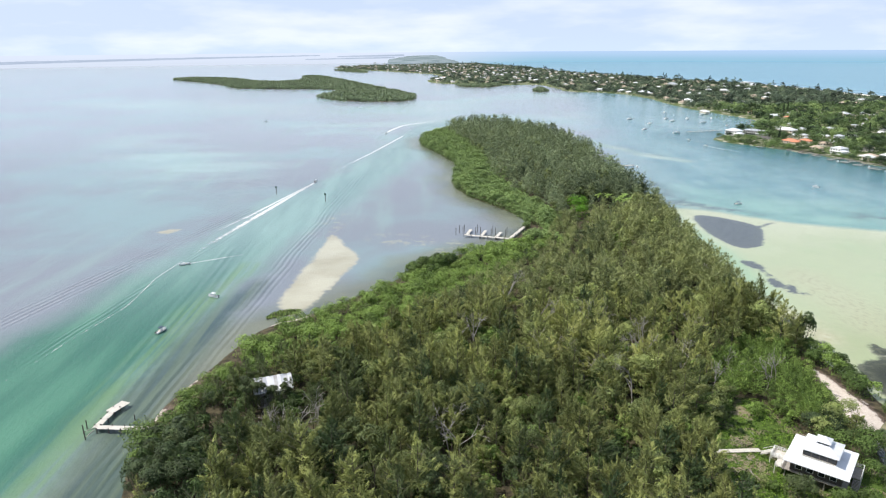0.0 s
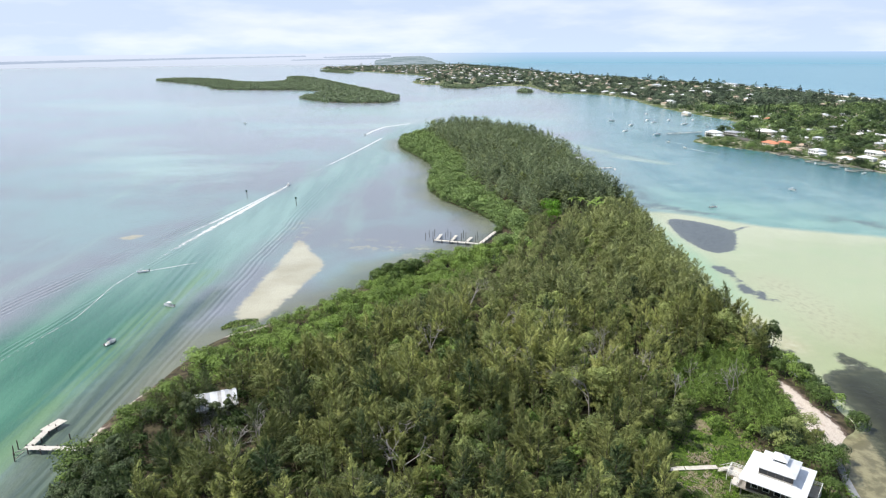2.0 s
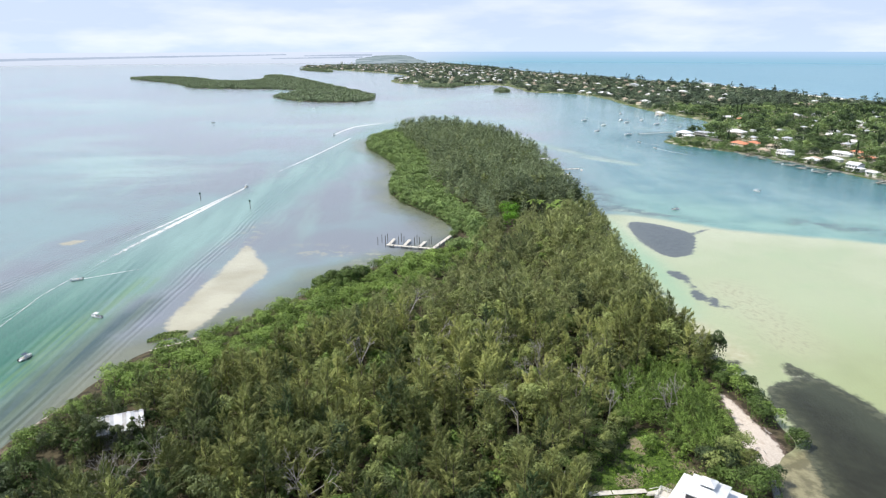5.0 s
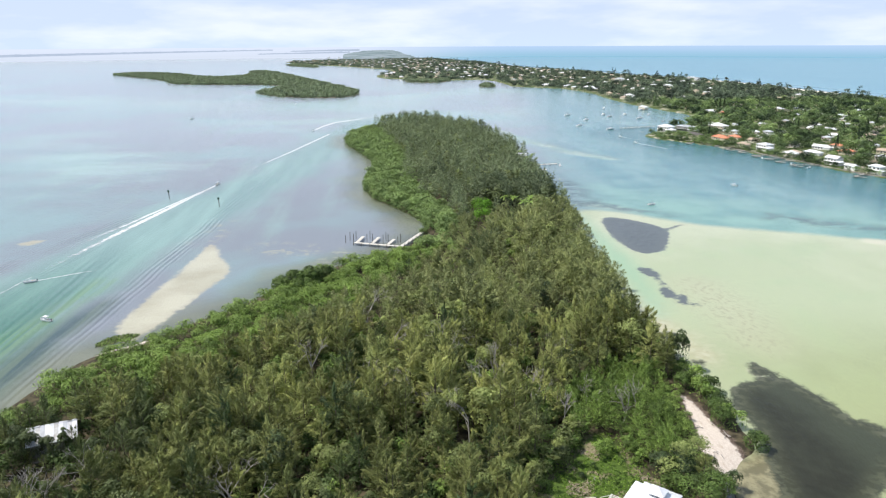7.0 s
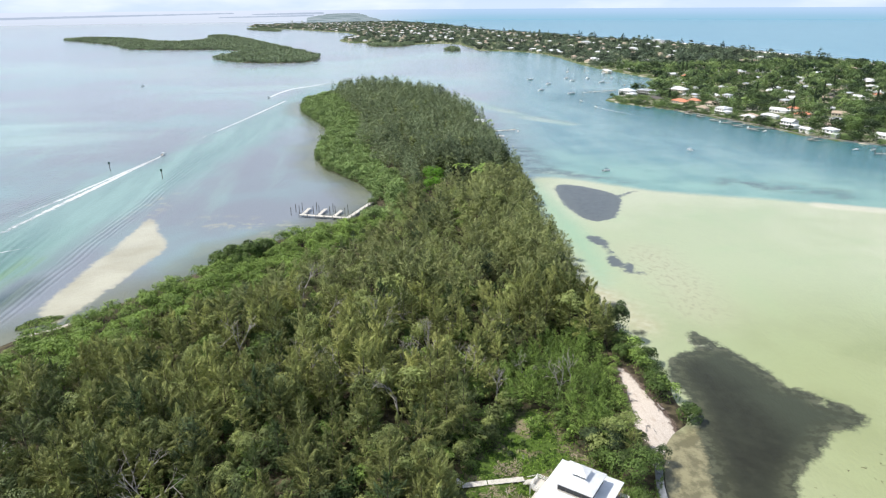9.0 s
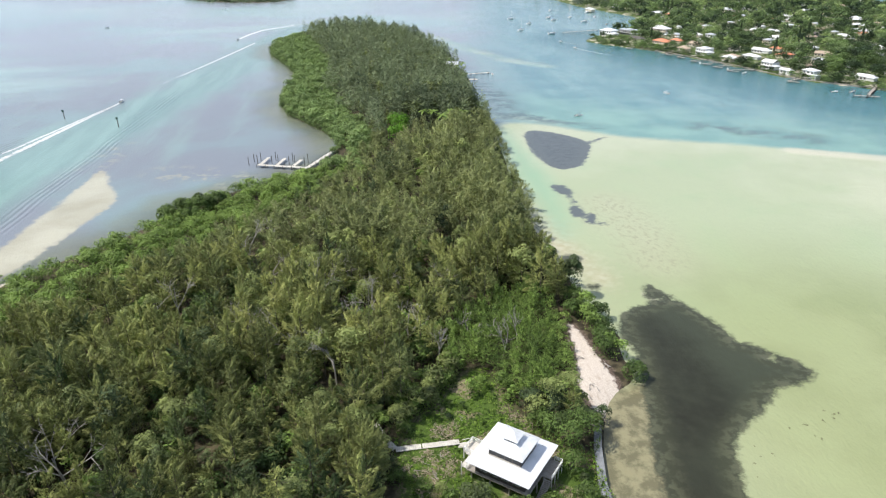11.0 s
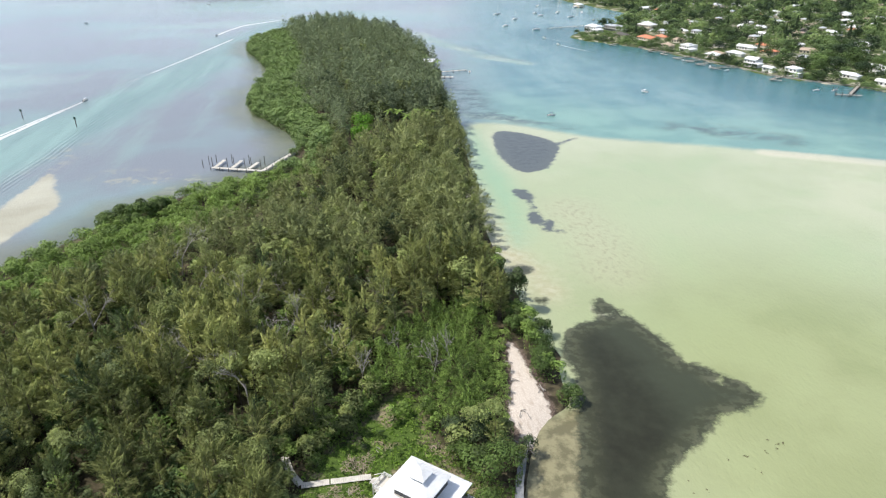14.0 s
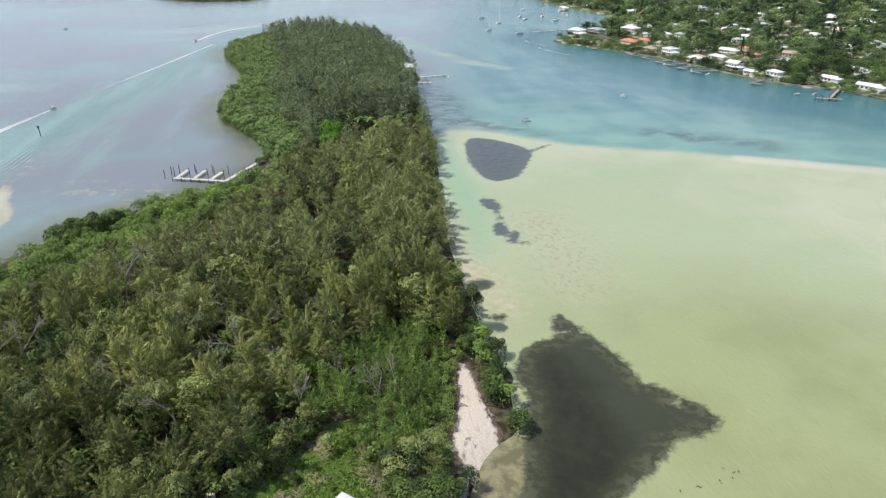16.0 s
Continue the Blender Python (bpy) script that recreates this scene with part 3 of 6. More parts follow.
def rim_wall(name, a0, a1, radius, low, high, material, label, steps=120, jag=0.0):
    """An upright ring piece; azimuths in degrees from ahead, to the right; low and high give the height at a share of the way."""
    rng = np.random.default_rng(3)
    u = np.linspace(0, 1, steps + 1)
    az = np.radians(a0 + (a1 - a0) * u)
    x, y = 50 + radius * np.sin(az), 30 + radius * np.cos(az)
    top = high(u) + jag * rng.uniform(-1, 1, steps + 1)
    v = np.r_[np.c_[x, y, low(u)], np.c_[x, y, top]]
    i = np.arange(steps)
    return tagged(new(name, mesh_np(name, v, np.stack([i, i + 1, i + 2 + steps, i + 1 + steps], 1), material)), label, "backdrop", kind="structure")


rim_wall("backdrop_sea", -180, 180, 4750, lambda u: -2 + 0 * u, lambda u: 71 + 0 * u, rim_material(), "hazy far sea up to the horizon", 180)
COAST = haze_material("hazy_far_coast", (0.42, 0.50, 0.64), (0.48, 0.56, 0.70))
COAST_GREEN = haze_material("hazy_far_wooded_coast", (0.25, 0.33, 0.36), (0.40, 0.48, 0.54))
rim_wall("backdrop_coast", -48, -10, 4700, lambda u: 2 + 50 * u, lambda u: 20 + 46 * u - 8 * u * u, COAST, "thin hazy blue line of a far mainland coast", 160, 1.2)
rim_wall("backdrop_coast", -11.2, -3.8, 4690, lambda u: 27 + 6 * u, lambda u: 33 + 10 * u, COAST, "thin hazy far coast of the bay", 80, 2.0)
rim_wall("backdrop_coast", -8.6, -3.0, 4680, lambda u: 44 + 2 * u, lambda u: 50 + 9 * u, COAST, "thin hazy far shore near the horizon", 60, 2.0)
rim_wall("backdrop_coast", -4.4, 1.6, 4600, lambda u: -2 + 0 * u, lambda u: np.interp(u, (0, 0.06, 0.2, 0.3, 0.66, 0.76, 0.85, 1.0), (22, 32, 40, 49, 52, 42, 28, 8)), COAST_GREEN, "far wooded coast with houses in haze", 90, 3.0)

# ---- trees ----
RNG = np.random.default_rng(7)


def unit(v):
    return v / (np.linalg.norm(v, axis=1, keepdims=True) + 1e-9)


def leaves_at(centres, normals, length, width, rng, loose=0.5, ways=None):
    """A pointed leaf spray at each centre, facing about along its normal, and growing along its way where one is given."""
    n = len(centres)
    nrm = unit(normals + rng.normal(0, loose, (n, 3)))
    way = unit(np.cross(nrm, rng.normal(size=(n, 3)) if ways is None else np.cross(ways + rng.normal(0, 0.45, (n, 3)), nrm)))
    side = np.cross(nrm, way)
    ln = (length * rng.uniform(0.6, 1.35, n))[:, None]
    wd = (width * rng.uniform(0.7, 1.3, n))[:, None]
    v = np.stack([centres - side * wd * 0.5 - way * ln * 0.4, centres + side * wd * 0.5 - way * ln * 0.4, centres + way * ln * 0.6], 1).reshape(-1, 3)
    return v, np.arange(3 * n).reshape(-1, 3)


def limb(a, b, r0, r1, sides=5):
    a, b = np.array(a, float), np.array(b, float)
    w = (b - a) / np.linalg.norm(b - a)
    u = np.cross(w, (0.3, 0.9, 0.1))
    u /= np.linalg.norm(u)
    q = np.cross(w, u)
    ang = np.arange(sides) * 2 * np.pi / sides
    ring = np.cos(ang)[:, None] * u + np.sin(ang)[:, None] * q
    v = np.r_[a + ring * r0, b + ring * r1]
    f = [(i, (i + 1) % sides, sides + (i + 1) % sides, sides + i) for i in range(sides)]
    return v, f


def joined(pieces):
    vs, fs, n = [], [], 0
    for v, f in pieces:
        vs.append(np.asarray(v, float))
        fs += [tuple(int(i) + n for i in face) for face in f]
        n += len(v)
    return np.concatenate(vs), fs


def pine_crown(rng, h, r, leaves, size, lush=0.0):
    """Casuarina crown: feathery plumes along rising boughs, longest low down, uneven, with gaps."""
    k = 30
    u = (np.arange(k) + 0.5) / k
    az = np.arange(k) * 2.4 + rng.normal(0, 0.45, k)
    rise = np.radians(np.clip(12 + 62 * u ** 1.3 + rng.normal(0, 9, k), 0, 86))
    ln = r * (1.05 - 0.62 * u ** 1.5) * rng.uniform(0.62, 1.18, k)
    lopsided = 1.0 + 0.22 * np.cos(az - rng.uniform(0, 6.28))
    ln = ln * lopsided
    rise = rise * (1.0 - 0.16 * lush)
    way = np.c_[np.cos(az) * np.cos(rise), np.sin(az) * np.cos(rise), np.sin(rise)]
    foot = np.c_[np.zeros((k, 2)), h * (0.20 + 0.66 * u) + rng.normal(0, 0.03 * h, k)]
    share = ln ** 1.6 / (ln ** 1.6).sum()
    pick = rng.choice(k, leaves, p=share)
    t = 0.25 + 0.85 * rng.random(leaves) ** 0.75
    w = way[pick]
    n = rng.normal(size=(leaves, 3)) + np.array([0, 0, 0.55])
    n = unit(n - w * (n * w).sum(1, keepdims=True) * 0.85)
    fat = ln[pick] * (0.27 + 0.12 * lush) * np.sqrt(np.clip(1.12 - t, 0.04, 1)) * rng.uniform(0.55, 1.12, leaves)
    c = foot[pick] + w * (ln[pick] * t)[:, None] + n * fat[:, None] + np.array([0, 0, 1.0]) * (0.10 * ln[pick] * t * t)[:, None]
    return (*leaves_at(c, n + np.array([0, 0, 0.25]), size * (1.5 - 0.5 * lush), size * (0.26 + 0.22 * lush), rng, 0.24 - 0.12 * lush, w * (1.3 - 0.6 * lush) + n * 0.5 + np.array([0, 0, 0.3])), np.repeat(rng.uniform(-1, 1, k)[pick], 3))


def dome_crown(rng, h, r, leaves, size, low=0.1):
    """Rounded broadleaf crown of several lobes."""
    k = 10
    az = np.arange(k) * 2.4 + rng.normal(0, 0.3, k)
    rad = r * 0.66 * np.sqrt(np.linspace(0.02, 1, k))
    lobe = np.c_[np.cos(az) * rad, np.sin(az) * rad, h * (0.78 - 0.35 * (rad / r) ** 2) * rng.uniform(0.85, 1.1, k)]
    size_l = r * rng.uniform(0.30, 0.48, k)
    pick = rng.integers(0, k, leaves)
    n = unit(rng.normal(size=(leaves, 3)) + np.array([0, 0, 0.5]))
    c = lobe[pick] + n * (size_l[pick] * rng.uniform(0.75, 1.08, leaves))[:, None] * np.array([1, 1, 0.85])
    skirt = rng.random(leaves) < 0.16
    a2 = rng.uniform(0, 2 * np.pi, leaves)
    out = np.c_[np.cos(a2), np.sin(a2), 0 * a2]
    c[skirt] = (out * r * 0.88 + np.c_[0 * a2, 0 * a2, rng.uniform(low, 0.6, leaves) * h])[skirt]
    n[skirt] = out[skirt]
    return (*leaves_at(c, n * 0.9 + np.array([0, 0, 0.3]), size, size * 0.62, rng, 0.28), np.repeat(rng.uniform(-1, 1, k)[pick], 3))


def pine_trunk(rng, h, r):
    lean = rng.normal(0, 0.02 * h, 2)
    top = np.array([lean[0], lean[1], h * 0.93])
    pieces = [limb((0, 0, -0.5), top * 0.5, 0.2, 0.13, 6), limb(top * 0.5, top, 0.13, 0.03, 5)]
    for i in range(9):
        a, z = i * 2.4 + rng.normal(0, 0.3), h * rng.uniform(0.3, 0.8)
        base = np.array([lean[0] * z / h, lean[1] * z / h, z])
        pieces.append(limb(base, base + np.array([math.cos(a) * r * 0.75, math.sin(a) * r * 0.75, r * 0.4]), 0.06, 0.015, 3))
    return joined(pieces)


def bush_trunk(rng, h, r):
    pieces = []
    for i in range(5):
        a = i * 1.26 + rng.normal(0, 0.2)
        pieces.append(limb((0.15 * math.cos(a), 0.15 * math.sin(a), -0.4), (0.5 * r * math.cos(a), 0.5 * r * math.sin(a), h * 0.7), 0.09, 0.03, 4))
    return joined(pieces)


def many(crowns, places, material, name, label, category):
    """One joined mesh of crowns at places (x, y, z, scale, turn, tone), for woods past counting."""
    vs, fs, tones, plumes, n = [], [], [], [], 0
    for i, (x, y, z, s, a, tone) in enumerate(places):
        v, f, plume = crowns[i % len(crowns)]
        plumes.append(plume)
        ca, sa = math.cos(a) * s, math.sin(a) * s
        vs.append(np.c_[v[:, 0] * ca - v[:, 1] * sa + x, v[:, 0] * sa + v[:, 1] * ca + y, v[:, 2] * s + z])
        fs.append(f + n)
        tones.append(np.full(len(v), tone))
        n += len(v)
    me = mesh_np(name, np.concatenate(vs), np.concatenate(fs), material, {"tone": np.concatenate(tones), "plume": np.concatenate(plumes)})
    return tagged(new(name, me), label, category, kind="stuff")


def trunks(places, h, name):
    """Joined bare trunks under a joined wood."""
    v0, f0 = limb((0, 0, -0.5), (0, 0, h), 0.2, 0.05, 4)
    f0 = np.array(f0)
    v = np.concatenate([v0 * (1, 1, q[3]) + (q[0], q[1], q[2]) for q in places])
    f = np.concatenate([f0 + 8 * i for i in range(len(places))])
    return tagged(new(name, mesh_np(name, v, f, BARK)), "grey brown trunks under the wood's crowns", "trunks", kind="stuff")


def part(name, geometry, material, parent, label="", smooth=False):
    """One mesh object from (verts, faces), as a part of its parent."""
    ob = new(name, mesh_np(name, geometry[0], geometry[1], material, None, smooth))
    ob.parent = parent
    if label:
        ob["label"] = label
    return ob


def crown_part(crown, material, parent, tone):
    """Leaves as a part; a tone below nought is drawn by the object's own chance."""
    v, f, plume = crown
    c = part("crown", (v, f), material, parent)
    c.data.attributes.new("tone", "FLOAT", "POINT").data.foreach_set("value", np.full(len(v), tone, np.float32))
    c.data.attributes.new("plume", "FLOAT", "POINT").data.foreach_set("value", plume.astype(np.float32))


def thing(name, m, label, category, group=""):
    ob = new(name)
    ob.matrix_basis = m
    ob.empty_display_size = 0.5
    return tagged(ob, label, category, group)


def single_trees(places, name, label, category, group, make_crown, make_trunk, h, r, material, kinds=6):
    """Trees as things of their own: a few grown from the start, the others copies of them."""
    made = []
    for i, (x, y, z, s, a, tone) in enumerate(places):
        m = pose(x, y, z, 0, 0, math.degrees(a)) @ Matrix.Scale(s, 4)
        if i < kinds:
            ob = thing(name, m, label, category, group)
            crown_part(make_crown(RNG), material, ob, -1)
            part("trunk", make_trunk(RNG, h, r), BARK, ob)
            made.append(ob)
        else:
            ob = copy_thing(made[i % kinds], m)
            ob.matrix_basis = m


def scatter(outline, step, rng, jitter=0.45):
    lo, hi = outline.min(0), outline.max(0)
    pts, _ = grid(np.arange(lo[0], hi[0], step), np.arange(lo[1], hi[1], step))
    return pts + rng.uniform(-jitter, jitter, pts.shape) * step


HOUSE = (92.0, 131.8)
DEAD_TREES = ((7, 138, 14), (4, 141, 13), (-38, 143, 13), (-35, 140, 12), (99, 172, 9), (52, 200, 15), (57, 165, 14), (104, 176, 8), (131, 330, 10), (-42, 146, 11), (82, 170, 10), (-30, 150, 12), (68, 190, 14), (38, 215, 15), (14, 200, 14), (62, 182, 13), (76, 178, 12), (33, 182, 14), (46, 178, 15), (70, 205, 13), (88, 205, 12), (58, 215, 14), (92, 182, 8), (28, 232, 14))
PALMS = ((109, 396, 9), (113, 390, 8), (118, 394, 9.5), (122, 390, 8.5), (126, 395, 9), (104, 398, 9.5), (116, 385, 8.5), (143, 566, 9), (150, 553, 8), (145, 548, 7))


def open_ground(x, y):
    """Gaps in the wood: round dead trees, palms and the lime green tree, and before them."""
    if any(math.dist((x, y), q[:2]) < 2.6 for q in DEAD_TREES):
        return True
    if math.dist((x, y), (147, 580)) < 10 or (abs(x - 147) < 10 and 540 < y < 580 and x > 141):
        return True
    if any(abs(x - q[0]) < 3.2 and -20 < y - q[1] < 2 for q in PALMS):
        return True
    if near_line(np.array([[x, y]]), [(65.3, 150.6), (67.0, 145.6), (69.3, 141.8), (71.0, 139.0)], 2.6)[0] > 0:
        return True
    if near_line(np.array([[x, y]]), [(41, 335), (56, 361)], 7.5)[0] > 0:
        return True
    return abs(x - 87) < 7 and 350 < y < 399


CABIN = (-47.2, 171.0)
YOUNG = rounded([(82, 165), (95, 152), (112, 156), (121, 190), (112, 203), (90, 192)], 2)


def wood_places():
    """Where trees grow on the island, by kind."""
    rng = np.random.default_rng(11)
    pines, domes, bushes, shrubs = [], [], [], []
    p = scatter(ISLAND, 3.7, rng, 0.6)
    p = p[p[:, 1] > 92]
    d = depth_in(p, ISLAND)
    clear, sand, young = depth_in(p, CLEARING), depth_in(p, SAND_STRIP), depth_in(p, YOUNG)
    west = np.interp(p[:, 1], [90, 138, 160, 185, 201, 215, 230, 255, 276, 297, 311, 343, 382, 417, 432, 498, 600, 732, 800], [-80, -74, -66, -58, -36, -20, -6, 14, 34, 45, 53, 70, 79, 68, 64, 54, 52, 38, 24])
    for (x, y), di, cl, sa, yo, we in zip(p, d, clear, sand, young, west):
        if di < 0.5 or sa > -0.5 or math.dist((x, y), HOUSE) < 9.5 or (cl > 0 and rng.random() < 0.95) or math.dist((x, y), (107, 139)) < 6.5 or (math.dist((x, y), CABIN) < 5.2) or open_ground(x, y):
            continue
        if -60 < x < -33 and 147 < y < 162 and rng.random() < 0.2:
            continue
        tone = min(0.88, max(0.0, 0.6 * rng.random() + 0.29 + 0.6 * noise.noise(Vector((x / 17, y / 17, 3.0)))))
        if y < 164 and x < 72:
            tone *= 0.60 if x > 26 else 0.82
        if y < 188:
            tone *= 0.45 + 0.58 * min(1.0, max(0.0, (x + 50) / 65))
        turn = rng.uniform(0, 6.28)
        hole = noise.noise(Vector((x / 6.5, y / 6.5, 7.0)))
        if x > we and yo < 0 and cl < -3 and sa < -6.5 and y < 240 and di > 2 and rng.random() < 0.55:
            shrubs.append((x + rng.uniform(-2, 2), y + rng.uniform(-2, 2), 0.6, rng.uniform(0.7, 1.3), turn, 0.55 * tone))
        if hole > 0.25 and x > we:
            continue
        lie = 1.0 + 0.42 * noise.noise(Vector((x / 22, y / 22, 0.5)))
        if x < we + rng.normal(0, 2.5 if y < 330 else 5.0):
            if di < (5.5 if 185 < y < 335 else 4.2 if 155 < y < 185 else 0.8):
                continue
            bushes.append((x, y, 0.3, rng.uniform(0.62, 1.42), turn, (0.2 + 0.75 * rng.random()) * (0.5 if y < 190 else 1.0)))
        elif yo > 0 or (sa > -4.0 and y > 145):
            continue
        elif cl > -5 or (di < 7 and x > 90 and y < 240):
            shrubs.append((x, y, 0.6, rng.uniform(0.7, 1.25) * (0.5 if cl > 2 else 1.0), turn, tone))
        else:
            edge = min(1.0, 0.55 + 0.045 * di) * min(1.0, 0.62 + 0.012 * max(0.0, x - we)) if y < 600 else min(1.0, 0.75 + 0.03 * di)
            s = edge * lie * rng.uniform(0.62, 1.22)
            if 88 < x < 138 and 402 < y < 440:
                s, tone = rng.uniform(1.0, 1.3), 0.3 * tone
            if x > 105 and y > 230:
                s = max(s, rng.uniform(0.6, 0.9))
            if -60 < x < -33 and 147 < y < 168:
                s *= 0.72
            kind = rng.random()
            if kind < 0.56:
                pines.append((x, y, 0.7, s, turn, tone))
            elif kind < 0.78:
                domes.append((x, y, 0.7, s * rng.uniform(0.75, 0.95), turn, tone))
            elif kind < 0.86 and y < 330:
                shrubs.append((x, y, 0.7, rng.uniform(0.9, 1.5), turn, tone))
    # a fringe of low mangroves standing in the water's edge round the bay
    q = scatter(ISLAND, 2.3, rng, 0.5)
    e = depth_in(q, ISLAND)
    q = q[(e > -1.2) & (e < 1.4) & (q[:, 1] > 362) & (q[:, 1] < 845) & (q[:, 0] < 58)]
    # low tone stands for shade and reflection below the overhanging crowns
    bushes += [(x, y, -0.2, rng.uniform(0.42, 0.75), rng.uniform(0, 6.28), 0.25 * rng.random()) for x, y in q]
    return pines, domes, bushes, shrubs


PINES, DOMES, BUSHES, SHRUBS = wood_places()
PINES.sort(key=lambda q: q[1])
DOMES.sort(key=lambda q: q[1])
SHRUBS.sort(key=lambda q: math.dist(q[:2], HOUSE))
GREY_GREEN = foliage("grey_green_leaves", (0.090, 0.123, 0.042), (0.325, 0.378, 0.122), (0.09, 0.145, 0.06), (0.33, 0.32, 0.12), 0.16)


def young_wood():
    """The thicket of young casuarinas by the beach."""
    rng = np.random.default_rng(17)
    p = scatter(YOUNG, 2.1, rng, 0.6)
    p = p[(depth_in(p, YOUNG) > -1) & (depth_in(p, SAND_STRIP) < 0.3) & (depth_in(p, CLEARING) < 0)]
    low = np.clip(-depth_in(p, SAND_STRIP) / 10, 0.28, 1.0)
    q = [(x, y, 0.8, k * rng.uniform(0.6, 1.2), rng.uniform(0, 6.28), 0.26 + 0.62 * rng.random()) for (x, y), k in zip(p, low) if not open_ground(x, y)]
    many([pine_crown(rng, 8.0, 2.1, 420, 0.46) for _ in range(7)], q, SHRUB, "young_casuarinas", "bright green thicket of young casuarinas by the beach", "trees")
    edge = rounded([(62, 144), (64, 160), (84, 168), (100, 160), (98, 150), (84, 153), (73, 152)], 2)
    p = scatter(edge, 1.9, rng, 0.6)
    p = p[(depth_in(p, edge) > 0) & ((depth_in(p, CLEARING) < 0.5) | (rng.random(len(p)) < 0.05))]
    many([dome_crown(rng, 4.2, 1.7, 260, 0.45, 0.02) for _ in range(6)], [(x, y, 0.8, rng.uniform(0.5, 1.25), rng.uniform(0, 6.28), 0.1 + 0.6 * rng.random()) for x, y in p], SHRUB, "undergrowth", "green undergrowth at the edge of the clearing", "shrubs")
    bank = rounded([(106, 150), (112.8, 150), (114, 158), (118, 170), (119.8, 180), (121.5, 190), (116, 192), (110, 172), (104, 158)], 1)
    p = scatter(bank, 1.7, rng, 0.6)
    p = p[(depth_in(p, bank) > 0) & (depth_in(p, SAND_STRIP) < -0.3)]
    many([dome_crown(rng, 2.6, 1.6, 200, 0.36, 0.02) for _ in range(5)], [(x, y, 0.9, rng.uniform(0.5, 1.15), rng.uniform(0, 6.28), 0.35 + 0.55 * rng.random()) for x, y in p], SHRUB, "beach_scrub", "low pale green scrub along the white sand", "shrubs")


young_wood()


def south_wood():
    """The wood goes on south, behind the camera's start."""
    rng = np.random.default_rng(19)
    p = scatter(ISLAND, 4.0, rng, 0.6)
    p = p[(p[:, 1] <= 92) & (depth_in(p, ISLAND) > 3)]
    many([pine_crown(rng, 15.0, 3.6, 160, 1.6) for _ in range(5)], [(x, y, 0.7, rng.uniform(0.6, 1.0), rng.uniform(0, 6.28), rng.random()) for x, y in p], PINE, "casuarina_wood", "olive green casuarina trees at the island's south end", "trees")


south_wood()


def band(places, a, b):
    return [q for q in places if a <= q[1] < b]


NEAR_PINES = band(PINES[160:], 0, 230)
many([pine_crown(RNG, 16.0, 4.3, 1500, 0.60) for _ in range(9)], NEAR_PINES, PINE, "casuarina_wood", "dense olive green casuarina trees, some bluish or dry", "trees")
many([(v, f, 0.65 * w) for v, f, w in (pine_crown(RNG, 16.0, 4.2, 950, 0.64, 0.7) for _ in range(8))], [(*q[:5], 0.12 + 0.76 * q[5]) for q in band(PINES[160:], 230, 380)], MID_PINE, "casuarina_wood", "dense olive green casuarina trees in the middle of the island", "trees")
# haze over the far trees put into greyer, paler leaf colours
FAR_PINE = foliage("casuarina_leaves_hazed", (0.145, 0.19, 0.10), (0.305, 0.365, 0.185), (0.15, 0.21, 0.11), (0.36, 0.35, 0.18), 0.18)
FAR_MANGROVE = foliage("mangrove_leaves_hazed", (0.145, 0.225, 0.074), (0.285, 0.395, 0.125), (0.13, 0.205, 0.07), (0.32, 0.38, 0.14), 0.2)
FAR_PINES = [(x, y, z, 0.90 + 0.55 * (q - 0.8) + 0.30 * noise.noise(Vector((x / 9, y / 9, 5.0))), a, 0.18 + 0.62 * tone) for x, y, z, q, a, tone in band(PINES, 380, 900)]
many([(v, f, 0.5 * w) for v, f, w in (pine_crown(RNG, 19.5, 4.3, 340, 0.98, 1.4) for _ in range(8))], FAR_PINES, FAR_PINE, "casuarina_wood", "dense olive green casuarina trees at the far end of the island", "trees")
many([dome_crown(RNG, 15.0, 3.8, 1000, 0.50, 0.35) for _ in range(7)], band(DOMES[60:], 0, 230), GREY_GREEN, "broadleaf_wood", "grey green broadleaf trees between the casuarinas", "trees")
many([dome_crown(RNG, 15.0, 3.8, 600, 0.66, 0.35) for _ in range(6)], band(DOMES[60:], 230, 380), GREY_GREEN, "broadleaf_wood", "grey green broadleaf trees in the middle of the island", "trees")
many([dome_crown(RNG, 15.5, 3.6, 140, 1.5, 0.35) for _ in range(5)], [(*q[:5], 0.2 + 0.45 * q[5]) for q in band(DOMES, 380, 900)], GREY_GREEN, "broadleaf_wood", "grey green broadleaf trees at the far end of the island", "trees")
trunks(NEAR_PINES, 14, "wood_trunks")
many([(v, f, 0.6 * w) for v, f, w in (dome_crown(RNG, 4.6, 2.9, 520, 0.42) for _ in range(8))], [(*q[:3], q[3] * (1.0 + 0.5 * noise.noise(Vector((q[0] / 9, q[1] / 9, 2.0)))), q[4], 0.15 + 0.7 * q[5]) for q in band(BUSHES, 0, 330)], MANGROVE, "mangrove_thicket", "low rounded bright green mangroves at the shore", "mangroves")
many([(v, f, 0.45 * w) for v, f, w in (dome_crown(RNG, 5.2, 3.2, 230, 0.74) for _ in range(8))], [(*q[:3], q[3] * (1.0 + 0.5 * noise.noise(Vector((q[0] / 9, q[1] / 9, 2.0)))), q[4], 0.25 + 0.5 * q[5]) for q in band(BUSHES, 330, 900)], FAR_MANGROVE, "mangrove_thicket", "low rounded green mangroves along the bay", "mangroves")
many([dome_crown(RNG, 6.0, 2.3, 230, 0.62, 0.02) for _ in range(6)], SHRUBS[60:], SHRUB, "young_thicket", "bright green young broadleaf thicket by the beach", "shrubs")
